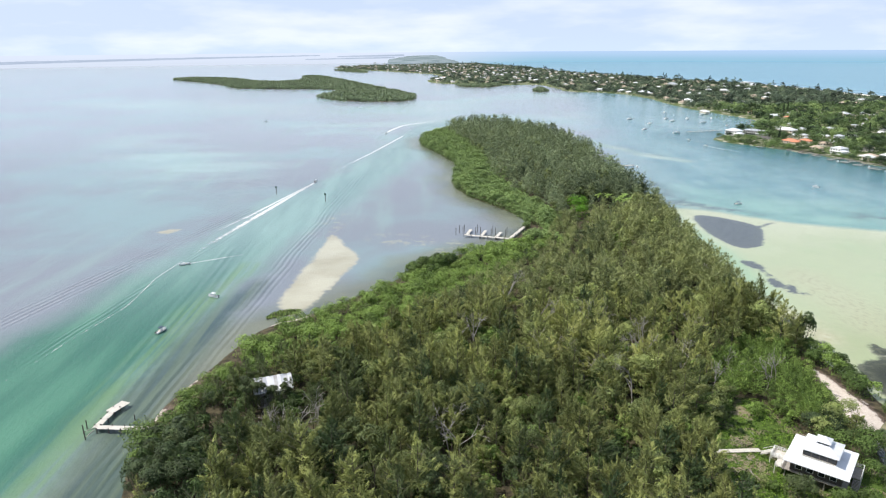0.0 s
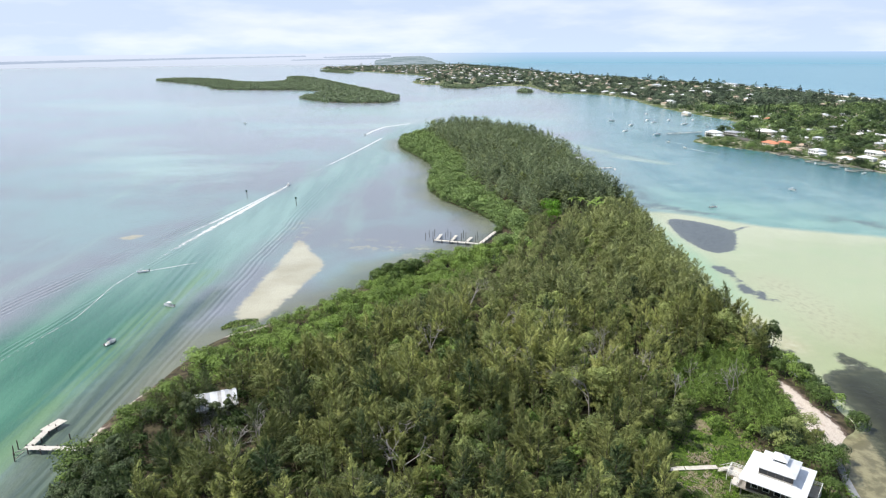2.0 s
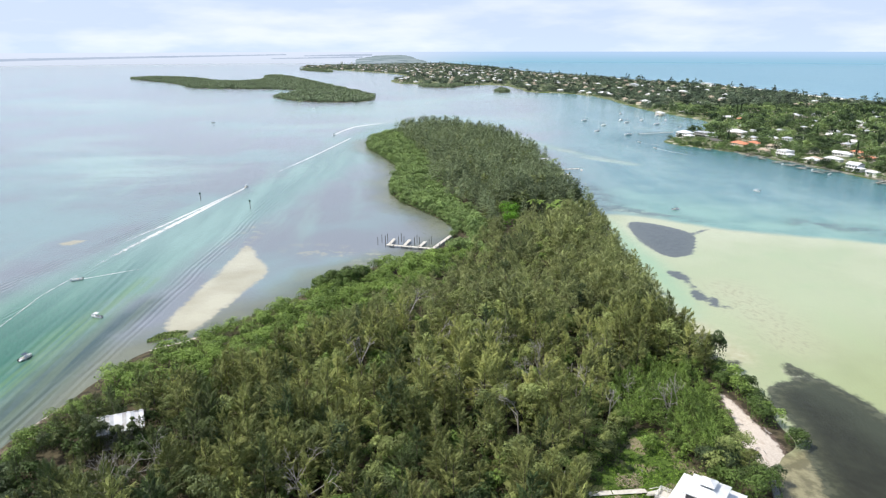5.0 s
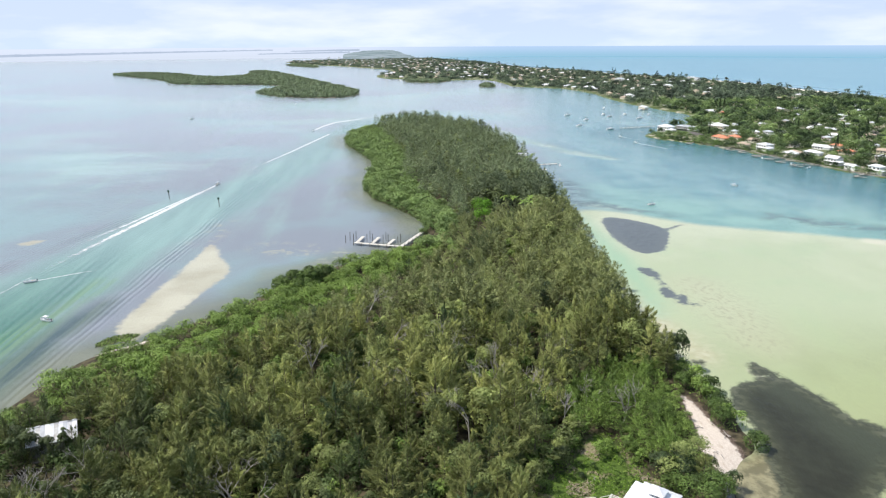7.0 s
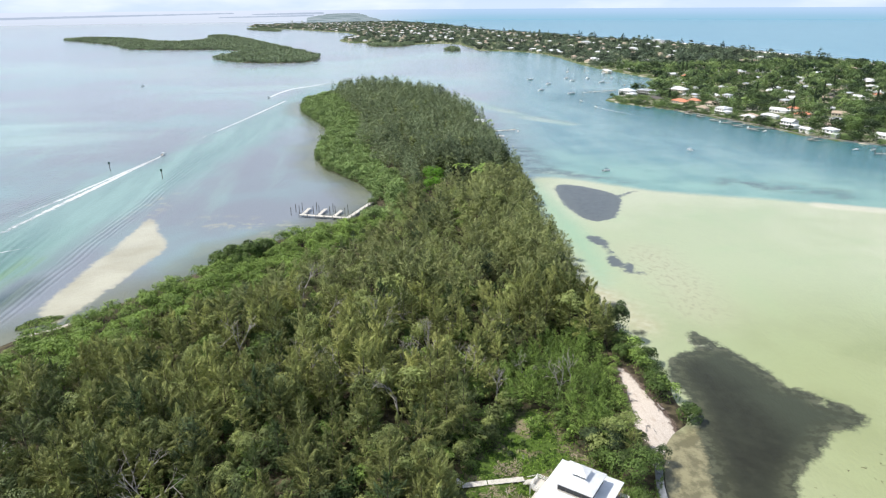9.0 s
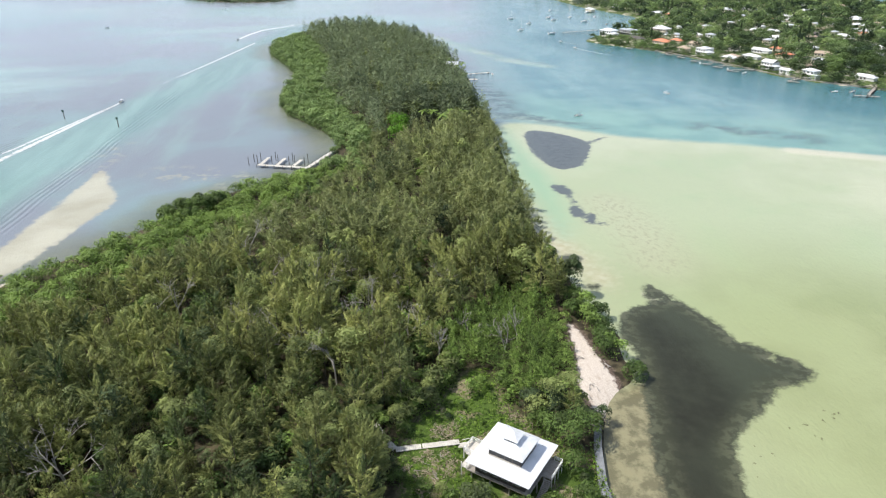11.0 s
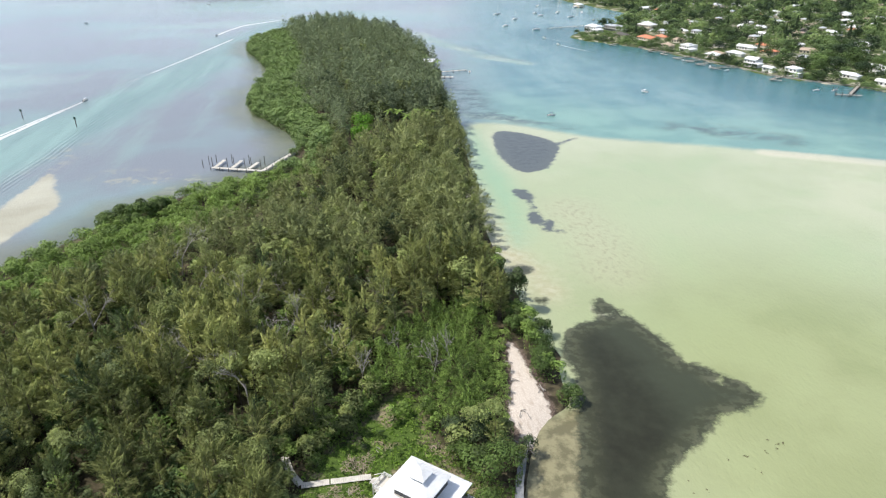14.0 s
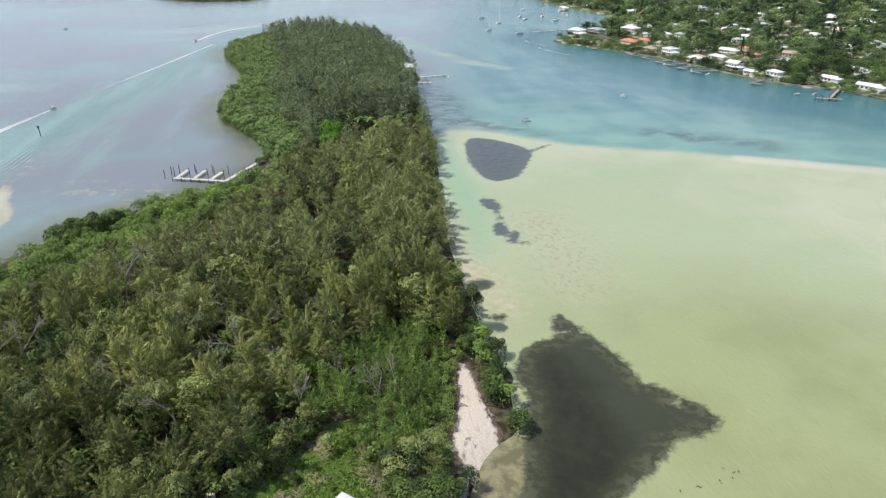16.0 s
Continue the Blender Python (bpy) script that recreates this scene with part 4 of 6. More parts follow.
single_trees(PINES[:160], "casuarina_tree", "tall feathery olive green casuarina tree", "tree", "casuarina trees by the house", lambda g: pine_crown(g, 16.0, 4.3, 1500, 0.60), pine_trunk, 16.0, 3.6, PINE, 8)
single_trees(DOMES[:60], "broadleaf_tree", "grey green broadleaf tree in the wood", "tree", "broadleaf trees by the house", lambda g: dome_crown(g, 15.0, 3.8, 1000, 0.50, 0.35), bush_trunk, 15.0, 3.6, GREY_GREEN, 6)
single_trees(SHRUBS[:60], "small_tree", "small leafy green broadleaf tree round the house", "tree", "small trees round the house", lambda g: dome_crown(g, 6.0, 2.5, 620, 0.50, 0.02), bush_trunk, 6.0, 2.5, GREY_GREEN, 6)


def far_woods(houses):
    rng = np.random.default_rng(5)
    low = [dome_crown(rng, 7.0, 8.5, 60, 3.2) for _ in range(5)]
    garden = foliage("garden_leaves", (0.040, 0.078, 0.034), (0.225, 0.32, 0.115), (0.06, 0.115, 0.055), (0.30, 0.38, 0.14), 0.3)
    # distance haze over gardens and far mangroves is mixed into these leaf tones
    far_garden = foliage("garden_leaves_far_haze", (0.075, 0.112, 0.078), (0.185, 0.24, 0.15), (0.09, 0.13, 0.09), (0.21, 0.26, 0.15), 0.3)
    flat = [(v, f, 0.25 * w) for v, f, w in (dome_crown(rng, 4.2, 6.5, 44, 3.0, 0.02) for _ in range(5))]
    far_leaf = foliage("mangrove_leaves_far_haze", (0.15, 0.205, 0.115), (0.23, 0.30, 0.155), (0.15, 0.205, 0.125), (0.23, 0.29, 0.14), 0.25)
    for outline, step, name, label in ((MANGROVE_ISLAND, 9.5, "mangrove_wood", "low dark mangrove wood on a flat island"), (ISLET, 6.0, "mangrove_wood", "low mangroves on a tiny islet"), (FAR_ISLET, 12.0, "mangrove_wood", "low mangroves on a far islet off the town"), (FRINGE, 9.0, "mangrove_wood", "low mangrove fringe before the far town")):
        p = scatter(outline, step, rng)
        p = p[depth_in(p, outline) > 0]
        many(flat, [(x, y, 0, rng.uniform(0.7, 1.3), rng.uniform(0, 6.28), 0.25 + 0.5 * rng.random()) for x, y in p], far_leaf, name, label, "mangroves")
    spots = np.array([h[:2] for h in houses])
    p = scatter(KEY, 9.4, rng, 0.6)
    p = p[(depth_in(p, KEY) > 5) & (p[:, 1] > 360) & (np.interp(p[:, 1], *zip(*GULF_SHORE)) - p[:, 0] > np.where(p[:, 1] < 1700, 48, 30))]
    p = p[(p[:, 1] < 1100) | (rng.random(len(p)) < np.where(p[:, 1] < 1650, 0.5, 0.3))]
    p = p[rng.random(len(p)) < np.where(p[:, 1] < 1100, 0.97, 0.8)]
    to_water = np.array([-0.52, -0.85])
    keep = np.ones(len(p), bool)
    for i, (hx, hy) in enumerate(spots):
        d = p - (hx, hy)
        ahead, aside = d @ to_water, np.abs(d[:, 0] * to_water[1] - d[:, 1] * to_water[0])
        reach, half = (22.0, 9.0) if i < len(TOWN) else (13.0, 6.5)
        keep &= ~((ahead > -9) & (ahead < reach) & (aside < half))
    p = p[keep]
    town, beyond = p[p[:, 1] < 1100], p[p[:, 1] >= 1100]

    def stand(q, big):
        return [(x, y, 0.8, big * rng.uniform(0.45, 1.3), rng.uniform(0, 6.28), min(1.0, max(0.0, rng.random() * 0.8 + 0.1 + 0.8 * noise.noise(Vector((x / 34, y / 34, 4.0)))))) for x, y in q]
    round_t = [dome_crown(rng, 8.5, 5.5, 90, 2.0) for _ in range(6)]
    tall_t = [dome_crown(rng, 14.0, 5.0, 90, 2.2, 0.2) for _ in range(3)] + [pine_crown(rng, 15.0, 4.4, 110, 2.0, 1.0) for _ in range(3)]
    fine_t = [dome_crown(rng, 8.5, 5.6, 260, 1.2) for _ in range(6)]
    kind = rng.random(len(town)) + (town[:, 0] - 500) / 1600
    close = (town[:, 1] < 780) & (town[:, 0] < 620)
    inland = depth_in(town, KEY)
    front = close & (inland < 42)
    many(fine_t, stand(town[front & (rng.random(len(town)) < 0.9)], 0.72), garden, "garden_trees", "low rounded green trees in the waterside gardens", "trees")
    close = close & ~front
    kind = np.where(front, -9, kind)
    round_ones = (kind > -5) & (kind < 0.72)
    many(fine_t, stand(town[round_ones & close], 1.05), garden, "garden_trees", "rounded green garden trees between waterside houses", "trees")
    many(round_t, stand(town[round_ones & ~close], 1.15), garden, "garden_trees", "green garden trees between the houses", "trees")
    many(tall_t, stand(town[kind >= 0.72], 0.8), garden, "tall_trees", "tall dark casuarinas behind the houses", "trees")
    bank = np.array([(x + rng.uniform(-0.5, 8), y) for x, y in zip(*[np.interp(np.linspace(0, 1, 150) + rng.normal(0, 0.004, 150), np.linspace(0, 1, 8), c) for c in ((440, 419, 398, 388, 375, 358, 341, 318), (430, 471, 500, 542, 587, 638, 674, 706))])])
    many(fine_t, stand(bank[rng.random(150) < 0.9], 0.5), garden, "shore_bushes", "dark green bushes along the town's shore", "bushes")
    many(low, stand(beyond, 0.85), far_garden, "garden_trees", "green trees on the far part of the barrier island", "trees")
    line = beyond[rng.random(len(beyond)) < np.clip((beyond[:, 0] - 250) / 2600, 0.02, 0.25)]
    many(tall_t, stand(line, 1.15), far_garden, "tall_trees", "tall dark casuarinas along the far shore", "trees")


# ---- plain solids ----
def box(x0, x1, y0, y1, z0, z1):
    v = [(x, y, z) for z in (z0, z1) for x, y in ((x0, y0), (x1, y0), (x1, y1), (x0, y1))]
    return np.array(v, float), [(3, 2, 1, 0), (4, 5, 6, 7), (0, 1, 5, 4), (1, 2, 6, 5), (2, 3, 7, 6), (3, 0, 4, 7)]


def post(x, y, z0, z1, r, sides=7):
    v, f = limb((x, y, z0), (x, y, z1), r, r * 0.92, sides)
    return v, f + [tuple(range(sides, 2 * sides))]


def hip(a, b, c, d, z0, z1, thick=0.18):
    """A hipped roof from half sizes a, b at z0 to half sizes c, d at z1, with a fascia."""
    ring = lambda p, q, z: [(-p, -q, z), (p, -q, z), (p, q, z), (-p, q, z)]
    v = ring(a, b, z0 - thick) + ring(a, b, z0) + ring(c, d, z1) + ring(a * 0.97, b * 0.97, z0 - thick)
    f = [(3, 2, 1, 0)]
    for i in range(4):
        j = (i + 1) % 4
        f += [(i, j, 4 + j, 4 + i), (4 + i, 4 + j, 8 + j, 8 + i)]
    f.append((8, 9, 10, 11))
    return np.array(v[:12], float), f


def gable(a, b, z0, z1, over=0.4, thick=0.16):
    """A gabled roof with its ridge along x, half sizes a, b."""
    a, b = a + over, b + over
    v = [(-a, -b, z0), (a, -b, z0), (a, b, z0), (-a, b, z0), (-a, 0, z1), (a, 0, z1)]
    v += [(x, y, z - thick) for x, y, z in v]
    f = [(0, 1, 5, 4), (2, 3, 4, 5), (7, 6, 10, 11), (9, 8, 11, 10), (0, 6, 7, 1), (2, 8, 9, 3), (1, 7, 11, 5), (5, 11, 8, 2), (3, 9, 10, 4), (4, 10, 6, 0)]
    return np.array(v, float), f


def standing_seams(a, b, c, d, z0, z1, step=0.6):
    """Raised ribs running up the four slopes of a hipped metal roof."""
    pieces = []
    for (px, py, qx, qy) in ((a, b, c, d), (b, a, d, c)):
        n = int(2 * px / step)
        for i in range(1, n):
            x = -px + i * 2 * px / n
            rise = 1.0 if abs(x) <= qx else (px - abs(x)) / max(px - qx, 1e-6)
            if rise < 0.12:
                continue
            for s in (-1, 1):
                pieces.append((x, s * py, x, s * (py + (qy - py) * rise), rise, px == a and py == b))
    out = []
    for x0, y0, x1, y1, rise, straight in pieces:
        p, q = ((x0, y0), (x1, y1)) if straight else ((y0, x0), (y1, x1))
        out.append(limb((p[0], p[1], z0 + 0.02), (q[0], q[1], z0 + (z1 - z0) * rise + 0.02), 0.035, 0.035, 3))
    return out


def metal_roof_material(name, light, dark):
    m = Nodes(name)
    p = m.pos()
    f = m.noise(p, 0.5, 5)
    g = m.noise(p, 5, 4)
    m.bump(g, 0.1, 0.02)
    return m.done(m.mix(m.ramp(m.math("MULTIPLY_ADD", g, 0.3, m.math("MULTIPLY", f, 0.7)), 0.42, 0.7), light, dark), 0.38, 0.0, 0.5)


WHITE_METAL = metal_roof_material("white_metal_roof", (0.80, 0.81, 0.83), (0.66, 0.67, 0.68))
GREY_METAL = metal_roof_material("grey_metal_roof", (0.55, 0.57, 0.60), (0.40, 0.42, 0.45))
OLD_SHEET = metal_roof_material("stained_metal_sheet", (0.62, 0.62, 0.62), (0.30, 0.27, 0.24))
TAN_ROOF = simple("tan_tile_roof", (0.36, 0.27, 0.20), (0.52, 0.42, 0.33), 2, 0.8)
RED_ROOF = simple("terracotta_roof", (0.50, 0.17, 0.09), (0.68, 0.30, 0.18), 2, 0.8)
DARK_ROOF = simple("dark_shingle_roof", (0.07, 0.065, 0.06), (0.14, 0.13, 0.12), 2, 0.9)
WHITE_WALL = simple("white_painted_wall", (0.68, 0.68, 0.66), (0.80, 0.80, 0.78), 1, 0.6, 0, 0.1)
CREAM_WALL = simple("cream_stucco_wall", (0.58, 0.52, 0.40), (0.70, 0.64, 0.52), 1, 0.8, 0, 0.1)
SIDING = simple("weathered_grey_siding", (0.26, 0.26, 0.25), (0.40, 0.40, 0.38), 2, 0.8)
# dark tone stands in for shade under the eaves
DARK_BOARD = simple("shade_darkened_boards", (0.05, 0.042, 0.035), (0.12, 0.10, 0.085), 2, 0.8)
TIMBER = simple("weathered_grey_timber", (0.24, 0.215, 0.185), (0.44, 0.41, 0.37), 2, 0.9, 0, 0.4)
PALE_TIMBER = simple("sun_bleached_boards", (0.46, 0.43, 0.38), (0.66, 0.63, 0.57), 1.5, 0.9, 0, 0.4)
PILE = simple("dark_wet_pile", (0.05, 0.045, 0.04), (0.14, 0.12, 0.10), 2, 0.8)
CONCRETE = simple("pale_concrete", (0.42, 0.41, 0.38), (0.58, 0.56, 0.52), 1, 0.9)
GEL = simple("white_gelcoat", (0.74, 0.75, 0.76), (0.82, 0.82, 0.83), 1, 0.25, 0, 0.02)
NAVY = simple("dark_blue_canvas", (0.02, 0.03, 0.07), (0.05, 0.07, 0.13), 2, 0.8)
ENGINE = simple("black_engine_cowl", (0.015, 0.015, 0.018), (0.04, 0.04, 0.045), 2, 0.35)
STEEL = simple("bright_tube", (0.55, 0.56, 0.58), (0.70, 0.71, 0.73), 2, 0.3, 0.9, 0.02)


def glass_material():
    m = Nodes("dark_window_glass")
    n = m.noise(m.pos(), 1.2, 3)
    return m.done(m.mix(n, (0.015, 0.018, 0.02), (0.04, 0.045, 0.05)), 0.06, 0.0, 0.6)


GLASS = glass_material()


# ---- the stilt house by the beach ----
def stilt_house():
    h = thing("stilt_house", pose(HOUSE[0], HOUSE[1], 1.1, 0, 0, -40.0) @ Matrix.Scale(1.0, 4), "white metal roofed stilt house with stacked hipped roofs", "house")
    part("wall", box(-5.4, 5.4, -5.4, 5.4, 2.6, 5.5), DARK_BOARD, h, "board walls darkened for the shade below the eaves")
    roof = part("roof", hip(6.85, 6.85, 3.4, 3.4, 5.45, 6.2), WHITE_METAL, h, "broad white metal hipped roof")
    for seam in standing_seams(6.85, 6.85, 3.4, 3.4, 5.45, 6.2):
        part("seam", seam, WHITE_METAL, roof)
    mid_wall = part("clerestory", box(-3.5, 3.5, -3.5, 3.5, 5.9, 8.0), DARK_BOARD, h, "dark clerestory band below the second roof")
    for x0, x1 in ((-3.3, -1.75), (-1.6, -0.08), (0.08, 1.6), (1.75, 3.3)):
        for s in (-1, 1):
            part("pane", box(x0, x1, s * 3.5 - 0.04, s * 3.5 + 0.04, 6.6, 7.85), GLASS, mid_wall)
            part("pane", box(s * 3.5 - 0.04, s * 3.5 + 0.04, x0, x1, 6.6, 7.85), GLASS, mid_wall)
    for s in (-1, 1):
        part("sill", box(-3.55, 3.55, s * 3.58 - 0.07, s * 3.58 + 0.07, 6.32, 6.46), PALE_TIMBER, mid_wall)
    mid = part("upper_roof", hip(4.0, 4.0, 1.35, 1.35, 8.2, 9.4), WHITE_METAL, h, "white metal second roof")
    for seam in standing_seams(4.0, 4.0, 1.35, 1.35, 8.2, 9.4):
        part("seam", seam, WHITE_METAL, mid)
    cup = part("cupola", box(-1.15, 1.15, -1.15, 1.15, 9.1, 9.95), DARK_BOARD, h, "small dark cupola with louvres")
    for i in range(4):
        for s in (-1, 1):
            part("louvre", box(-1.0, 1.0, s * 1.15 - 0.05, s * 1.15 + 0.05, 9.35 + i * 0.14, 9.43 + i * 0.14), GLASS, cup)
    part("cap_roof", hip(1.65, 1.65, 0.03, 0.03, 10.05, 11.0), WHITE_METAL, h, "white pyramid cap")
    east = part("side_porch", box(6.4, 8.5, 0.4, 5.6, 2.35, 2.55), TIMBER, h, "small timber porch on the shore side")
    for x0, x1, y0, y1 in ((8.4, 8.48, 0.4, 5.6), (6.6, 8.48, 5.52, 5.6)):
        for z in (2.9, 3.2, 3.5):
            part("porch_rail", box(x0, x1, y0, y1, z, z + 0.1), WHITE_WALL, east)
    for x, y in ((8.44, 0.45), (8.44, 2.1), (8.44, 3.8), (8.44, 5.56), (6.7, 5.56)):
        part("porch_rail_post", box(x - 0.07, x + 0.07, y - 0.07, y + 0.07, -1.1, 3.65), WHITE_WALL, east)
    down = part("stairs", joined([limb((x, 0.4, 2.45), (x, -4.0, -0.2), 0.09, 0.09, 4) for x in (7.1, 8.4)]), TIMBER, h, "weathered timber steps")
    for i in range(14):
        part("tread", box(7.0, 8.5, 0.1 - 0.3 * i - 0.3, 0.1 - 0.3 * i, 2.25 - 0.18 * i, 2.31 - 0.18 * i), TIMBER, down)
    deck = part("deck", box(-7.2, 6.4, -5.9, 5.9, 2.35, 2.58), TIMBER, h, "weathered timber deck")
    for sx in (-7.1,):
        for z in (2.95, 3.3, 3.62):
            part("rail", box(sx - 0.04, sx + 0.04, -5.8, 5.8, z - 0.03, z + 0.05), WHITE_WALL, deck)
        for i in range(9):
            y = -5.8 + i * 1.45
            part("rail_post", box(sx - 0.06, sx + 0.06, y - 0.06, y + 0.06, 2.58, 3.65), WHITE_WALL, deck)
    for ix in range(4):
        for iy in range(4):
            part("stilt", post(-6.3 + ix * 4.2, -5.2 + iy * 3.47, -1.2, 2.4, 0.17), TIMBER, h)
    for s in (-1, 1):
        for x in (-3.6, -1.2, 1.2, 3.6):
            w = part("window", box(x - 0.75, x + 0.75, s * 5.42 - 0.05, s * 5.42 + 0.05, 3.4, 4.8), WHITE_WALL, h)
            part("pane", box(x - 0.62, x + 0.62, s * 5.42 - 0.08, s * 5.42 + 0.08, 3.5, 4.7), GLASS, w)
    # landing and stairs on the side of the path
    land_ = part("landing", box(-10.6, -7.2, -1.2, 2.6, 1.7, 1.88), PALE_TIMBER, h, "timber landing with white rails")
    for x, y in ((-10.5, -1.1), (-10.5, 2.5), (-7.3, 2.5), (-7.3, -1.1), (-8.9, 2.5), (-10.5, 1.0)):
        part("landing_post", box(x - 0.09, x + 0.09, y - 0.09, y + 0.09, -1.0, 2.95), WHITE_WALL, land_)
    for x0, x1, y0, y1 in ((-10.55, -10.45, -1.1, 2.5), (-10.5, -7.3, 2.45, 2.55), (-10.5, -7.3, -1.15, -1.05)):
        for z in (2.2, 2.5, 2.85):
            part("landing_rail", box(x0, x1, y0, y1, z, z + 0.09), WHITE_WALL, land_)
    stair = part("stairs", joined([limb((-10.6, y, 1.5), (-13.1, y, -0.1), 0.09, 0.09, 4) for y in (0.95, 2.35)]), PALE_TIMBER, h, "bleached timber steps")
    for i in range(9):
        part("tread", box(-10.6 - 0.28 * i - 0.28, -10.6 - 0.28 * i, 0.9, 2.4, 1.6 - 0.18 * i, 1.67 - 0.18 * i), PALE_TIMBER, stair)
    part("stair_rail", joined([limb((-10.6, 0.9, 2.7), (-13.0, 0.9, 1.0), 0.06, 0.06, 4), limb((-10.6, 2.4, 2.7), (-13.0, 2.4, 1.0), 0.06, 0.06, 4)]), WHITE_WALL, stair)
    upper = part("stairs", joined([limb((x, -0.2, 1.55), (x, -2.2, 2.45), 0.09, 0.09, 4) for x in (-9.3, -7.7)]), PALE_TIMBER, h, "bleached timber steps")
    for i in range(7):
        part("tread", box(-9.4, -7.6, -0.2 - 0.28 * i - 0.28, -0.2 - 0.28 * i, 1.6 + 0.14 * i, 1.68 + 0.14 * i), PALE_TIMBER, upper)
    part("porch", box(-8.6, -7.2, -5.6, -2.4, 2.35, 2.55), PALE_TIMBER, h, "small side porch")
    for x, y in ((-8.5, -5.5), (-8.5, -2.5)):
        part("porch_post", box(x - 0.08, x + 0.08, y - 0.08, y + 0.08, -1.1, 3.5), WHITE_WALL, h)


def shore_cabin():
    c = thing("cabin", pose(CABIN[0], CABIN[1], 0.9, 0, 0, 20.0), "old cabin with a patched white metal roof among trees", "house")
    part("wall", box(-4.8, 4.8, -3.6, 3.6, 1.6, 5.6), SIDING, c)
    c_roof = part("roof", gable(5.2, 4.1, 5.5, 8.0), WHITE_METAL, c, "patched white metal gable roof")
    rng = np.random.default_rng(4)
    for i in range(11):
        for s in (-1, 1):
            v, f = box(-5.5 + i, -4.56 + i, 0.0, 4.46, 0.0, 0.03)
            v = v - (0, rng.uniform(0, 0.25), 0)
            v = np.c_[v[:, 0], s * v[:, 1], 8.0 - v[:, 1] * 2.5 / 4.5 + v[:, 2] + 0.04 + rng.uniform(0, 0.03)]
            part("roof_sheet", (v, f), (WHITE_METAL, WHITE_METAL, GREY_METAL, OLD_SHEET)[rng.integers(0, 4)], c_roof)
    for x in (-4.4, 0, 4.4):
        for y in (-3.2, 3.2):
            part("stilt", post(x, y, -1.2, 1.7, 0.16), TIMBER, c)
    for x in (-2.6, 0.2, 3.0):
        w = part("window", box(x - 0.6, x + 0.6, -3.65, -3.58, 3.2, 4.4), WHITE_WALL, c)
        part("pane", box(x - 0.5, x + 0.5, -3.69, -3.56, 3.3, 4.3), GLASS, w)
    part("vent_pipe", post(1.8, 1.0, 6.4, 7.5, 0.12), STEEL, c)
    part("deck", box(-4.8, 4.8, -5.6, -3.6, 1.4, 1.6), TIMBER, c)


stilt_house()
shore_cabin()


def boardwalk(name, line, width, z, label, material, plank=0.42):
    """A walk of cross boards along a line of points, on two stringers."""
    w = thing(name, Matrix.Identity(4), label, "boardwalk")
    rng = np.random.default_rng(9)
    boards, beams = [], []
    for (ax, ay), (bx, by) in zip(line[:-1], line[1:]):
        ln = math.hypot(bx - ax, by - ay)
        ux, uy = (bx - ax) / ln, (by - ay) / ln
        for i in range(int(ln / plank)):
            t = (i + 0.5) * plank
            v, f = box(-plank * 0.47, plank * 0.47, -width / 2 + rng.normal(0, 0.03), width / 2 + rng.normal(0, 0.03), z - 0.05, z + rng.normal(0, 0.01))
            boards.append((np.c_[ax + ux * (v[:, 0] + t) - uy * v[:, 1], ay + uy * (v[:, 0] + t) + ux * v[:, 1], v[:, 2]], f))
        for s in (-0.35, 0.35):
            beams.append(limb((ax - uy * s * width, ay + ux * s * width, z - 0.14), (bx - uy * s * width, by + ux * s * width, z - 0.14), 0.09, 0.09, 4))
    for b in boards:
        part("board", b, material, w)
    for b in beams:
        part("stringer", b, TIMBER, w)
    return w


boardwalk("footpath", [(65.3, 150.6), (67.0, 145.6), (69.3, 141.8), (75.0, 142.0), (83.0, 142.2)], 1.5, 1.5, "bleached boardwalk through grass to the stilt house", PALE_TIMBER)


# ---- docks ----
def dock(name, lines, label, piles, z=1.25, tall=0.4, extra=(), board=None):
    d = boardwalk(name, lines[0][0], lines[0][1], z, label, board or PALE_TIMBER)
    d["category"] = "dock"
    for line, width in lines[1:]:
        o = boardwalk("arm", line, width, z, "", board or PALE_TIMBER)
        for k in ("label", "category"):
            if k in o:
                del o[k]
        for ch in list(o.children):
            ch.parent = d
        bpy.data.objects.remove(o)
    for x, y, top in piles:
        part("dock_post", post(x, y, -2.0, z + top, 0.16), PILE, d)
    for geo, mat, lab, nm in extra:
        part(nm, geo, mat, d, lab)
    return d


def along(a, b, step, off, top):
    ln = math.dist(a, b)
    ux, uy = (b[0] - a[0]) / ln, (b[1] - a[1]) / ln
    return [(a[0] + ux * t - uy * s * off, a[1] + uy * t + ux * s * off, top) for t in np.arange(0, ln + 0.1, step) for s in (-1, 1)]


dock("west_dock", [([(-73, 156.3), (-92.6, 157.6)], 1.9), ([(-92.6, 157.4), (-91.8, 168.4)], 1.9), ([(-92.6, 165.6), (-90.4, 171.2)], 3.1)],
     "weathered timber dock with a wide bleached platform", along((-75, 156.4), (-92.6, 157.6), 3.4, 1.0, 0.35) + along((-92.5, 158.5), (-91.8, 168), 3.2, 1.0, 0.35)
     + [(-95.4, 156.2, 1.6), (-93.6, 153.4, 1.4), (-95.8, 158.8, 1.5), (-84.5, 163.0, 0.5)],
     extra=[(joined([limb((-93.4, 157.5, 0.9), (-95.6, 156.4, 0.5), 0.12, 0.1, 5), limb((-92.8, 156.6, 0.9), (-93.8, 153.6, 0.4), 0.12, 0.1, 5)]), TIMBER, "broken leaning timbers", "brace")])
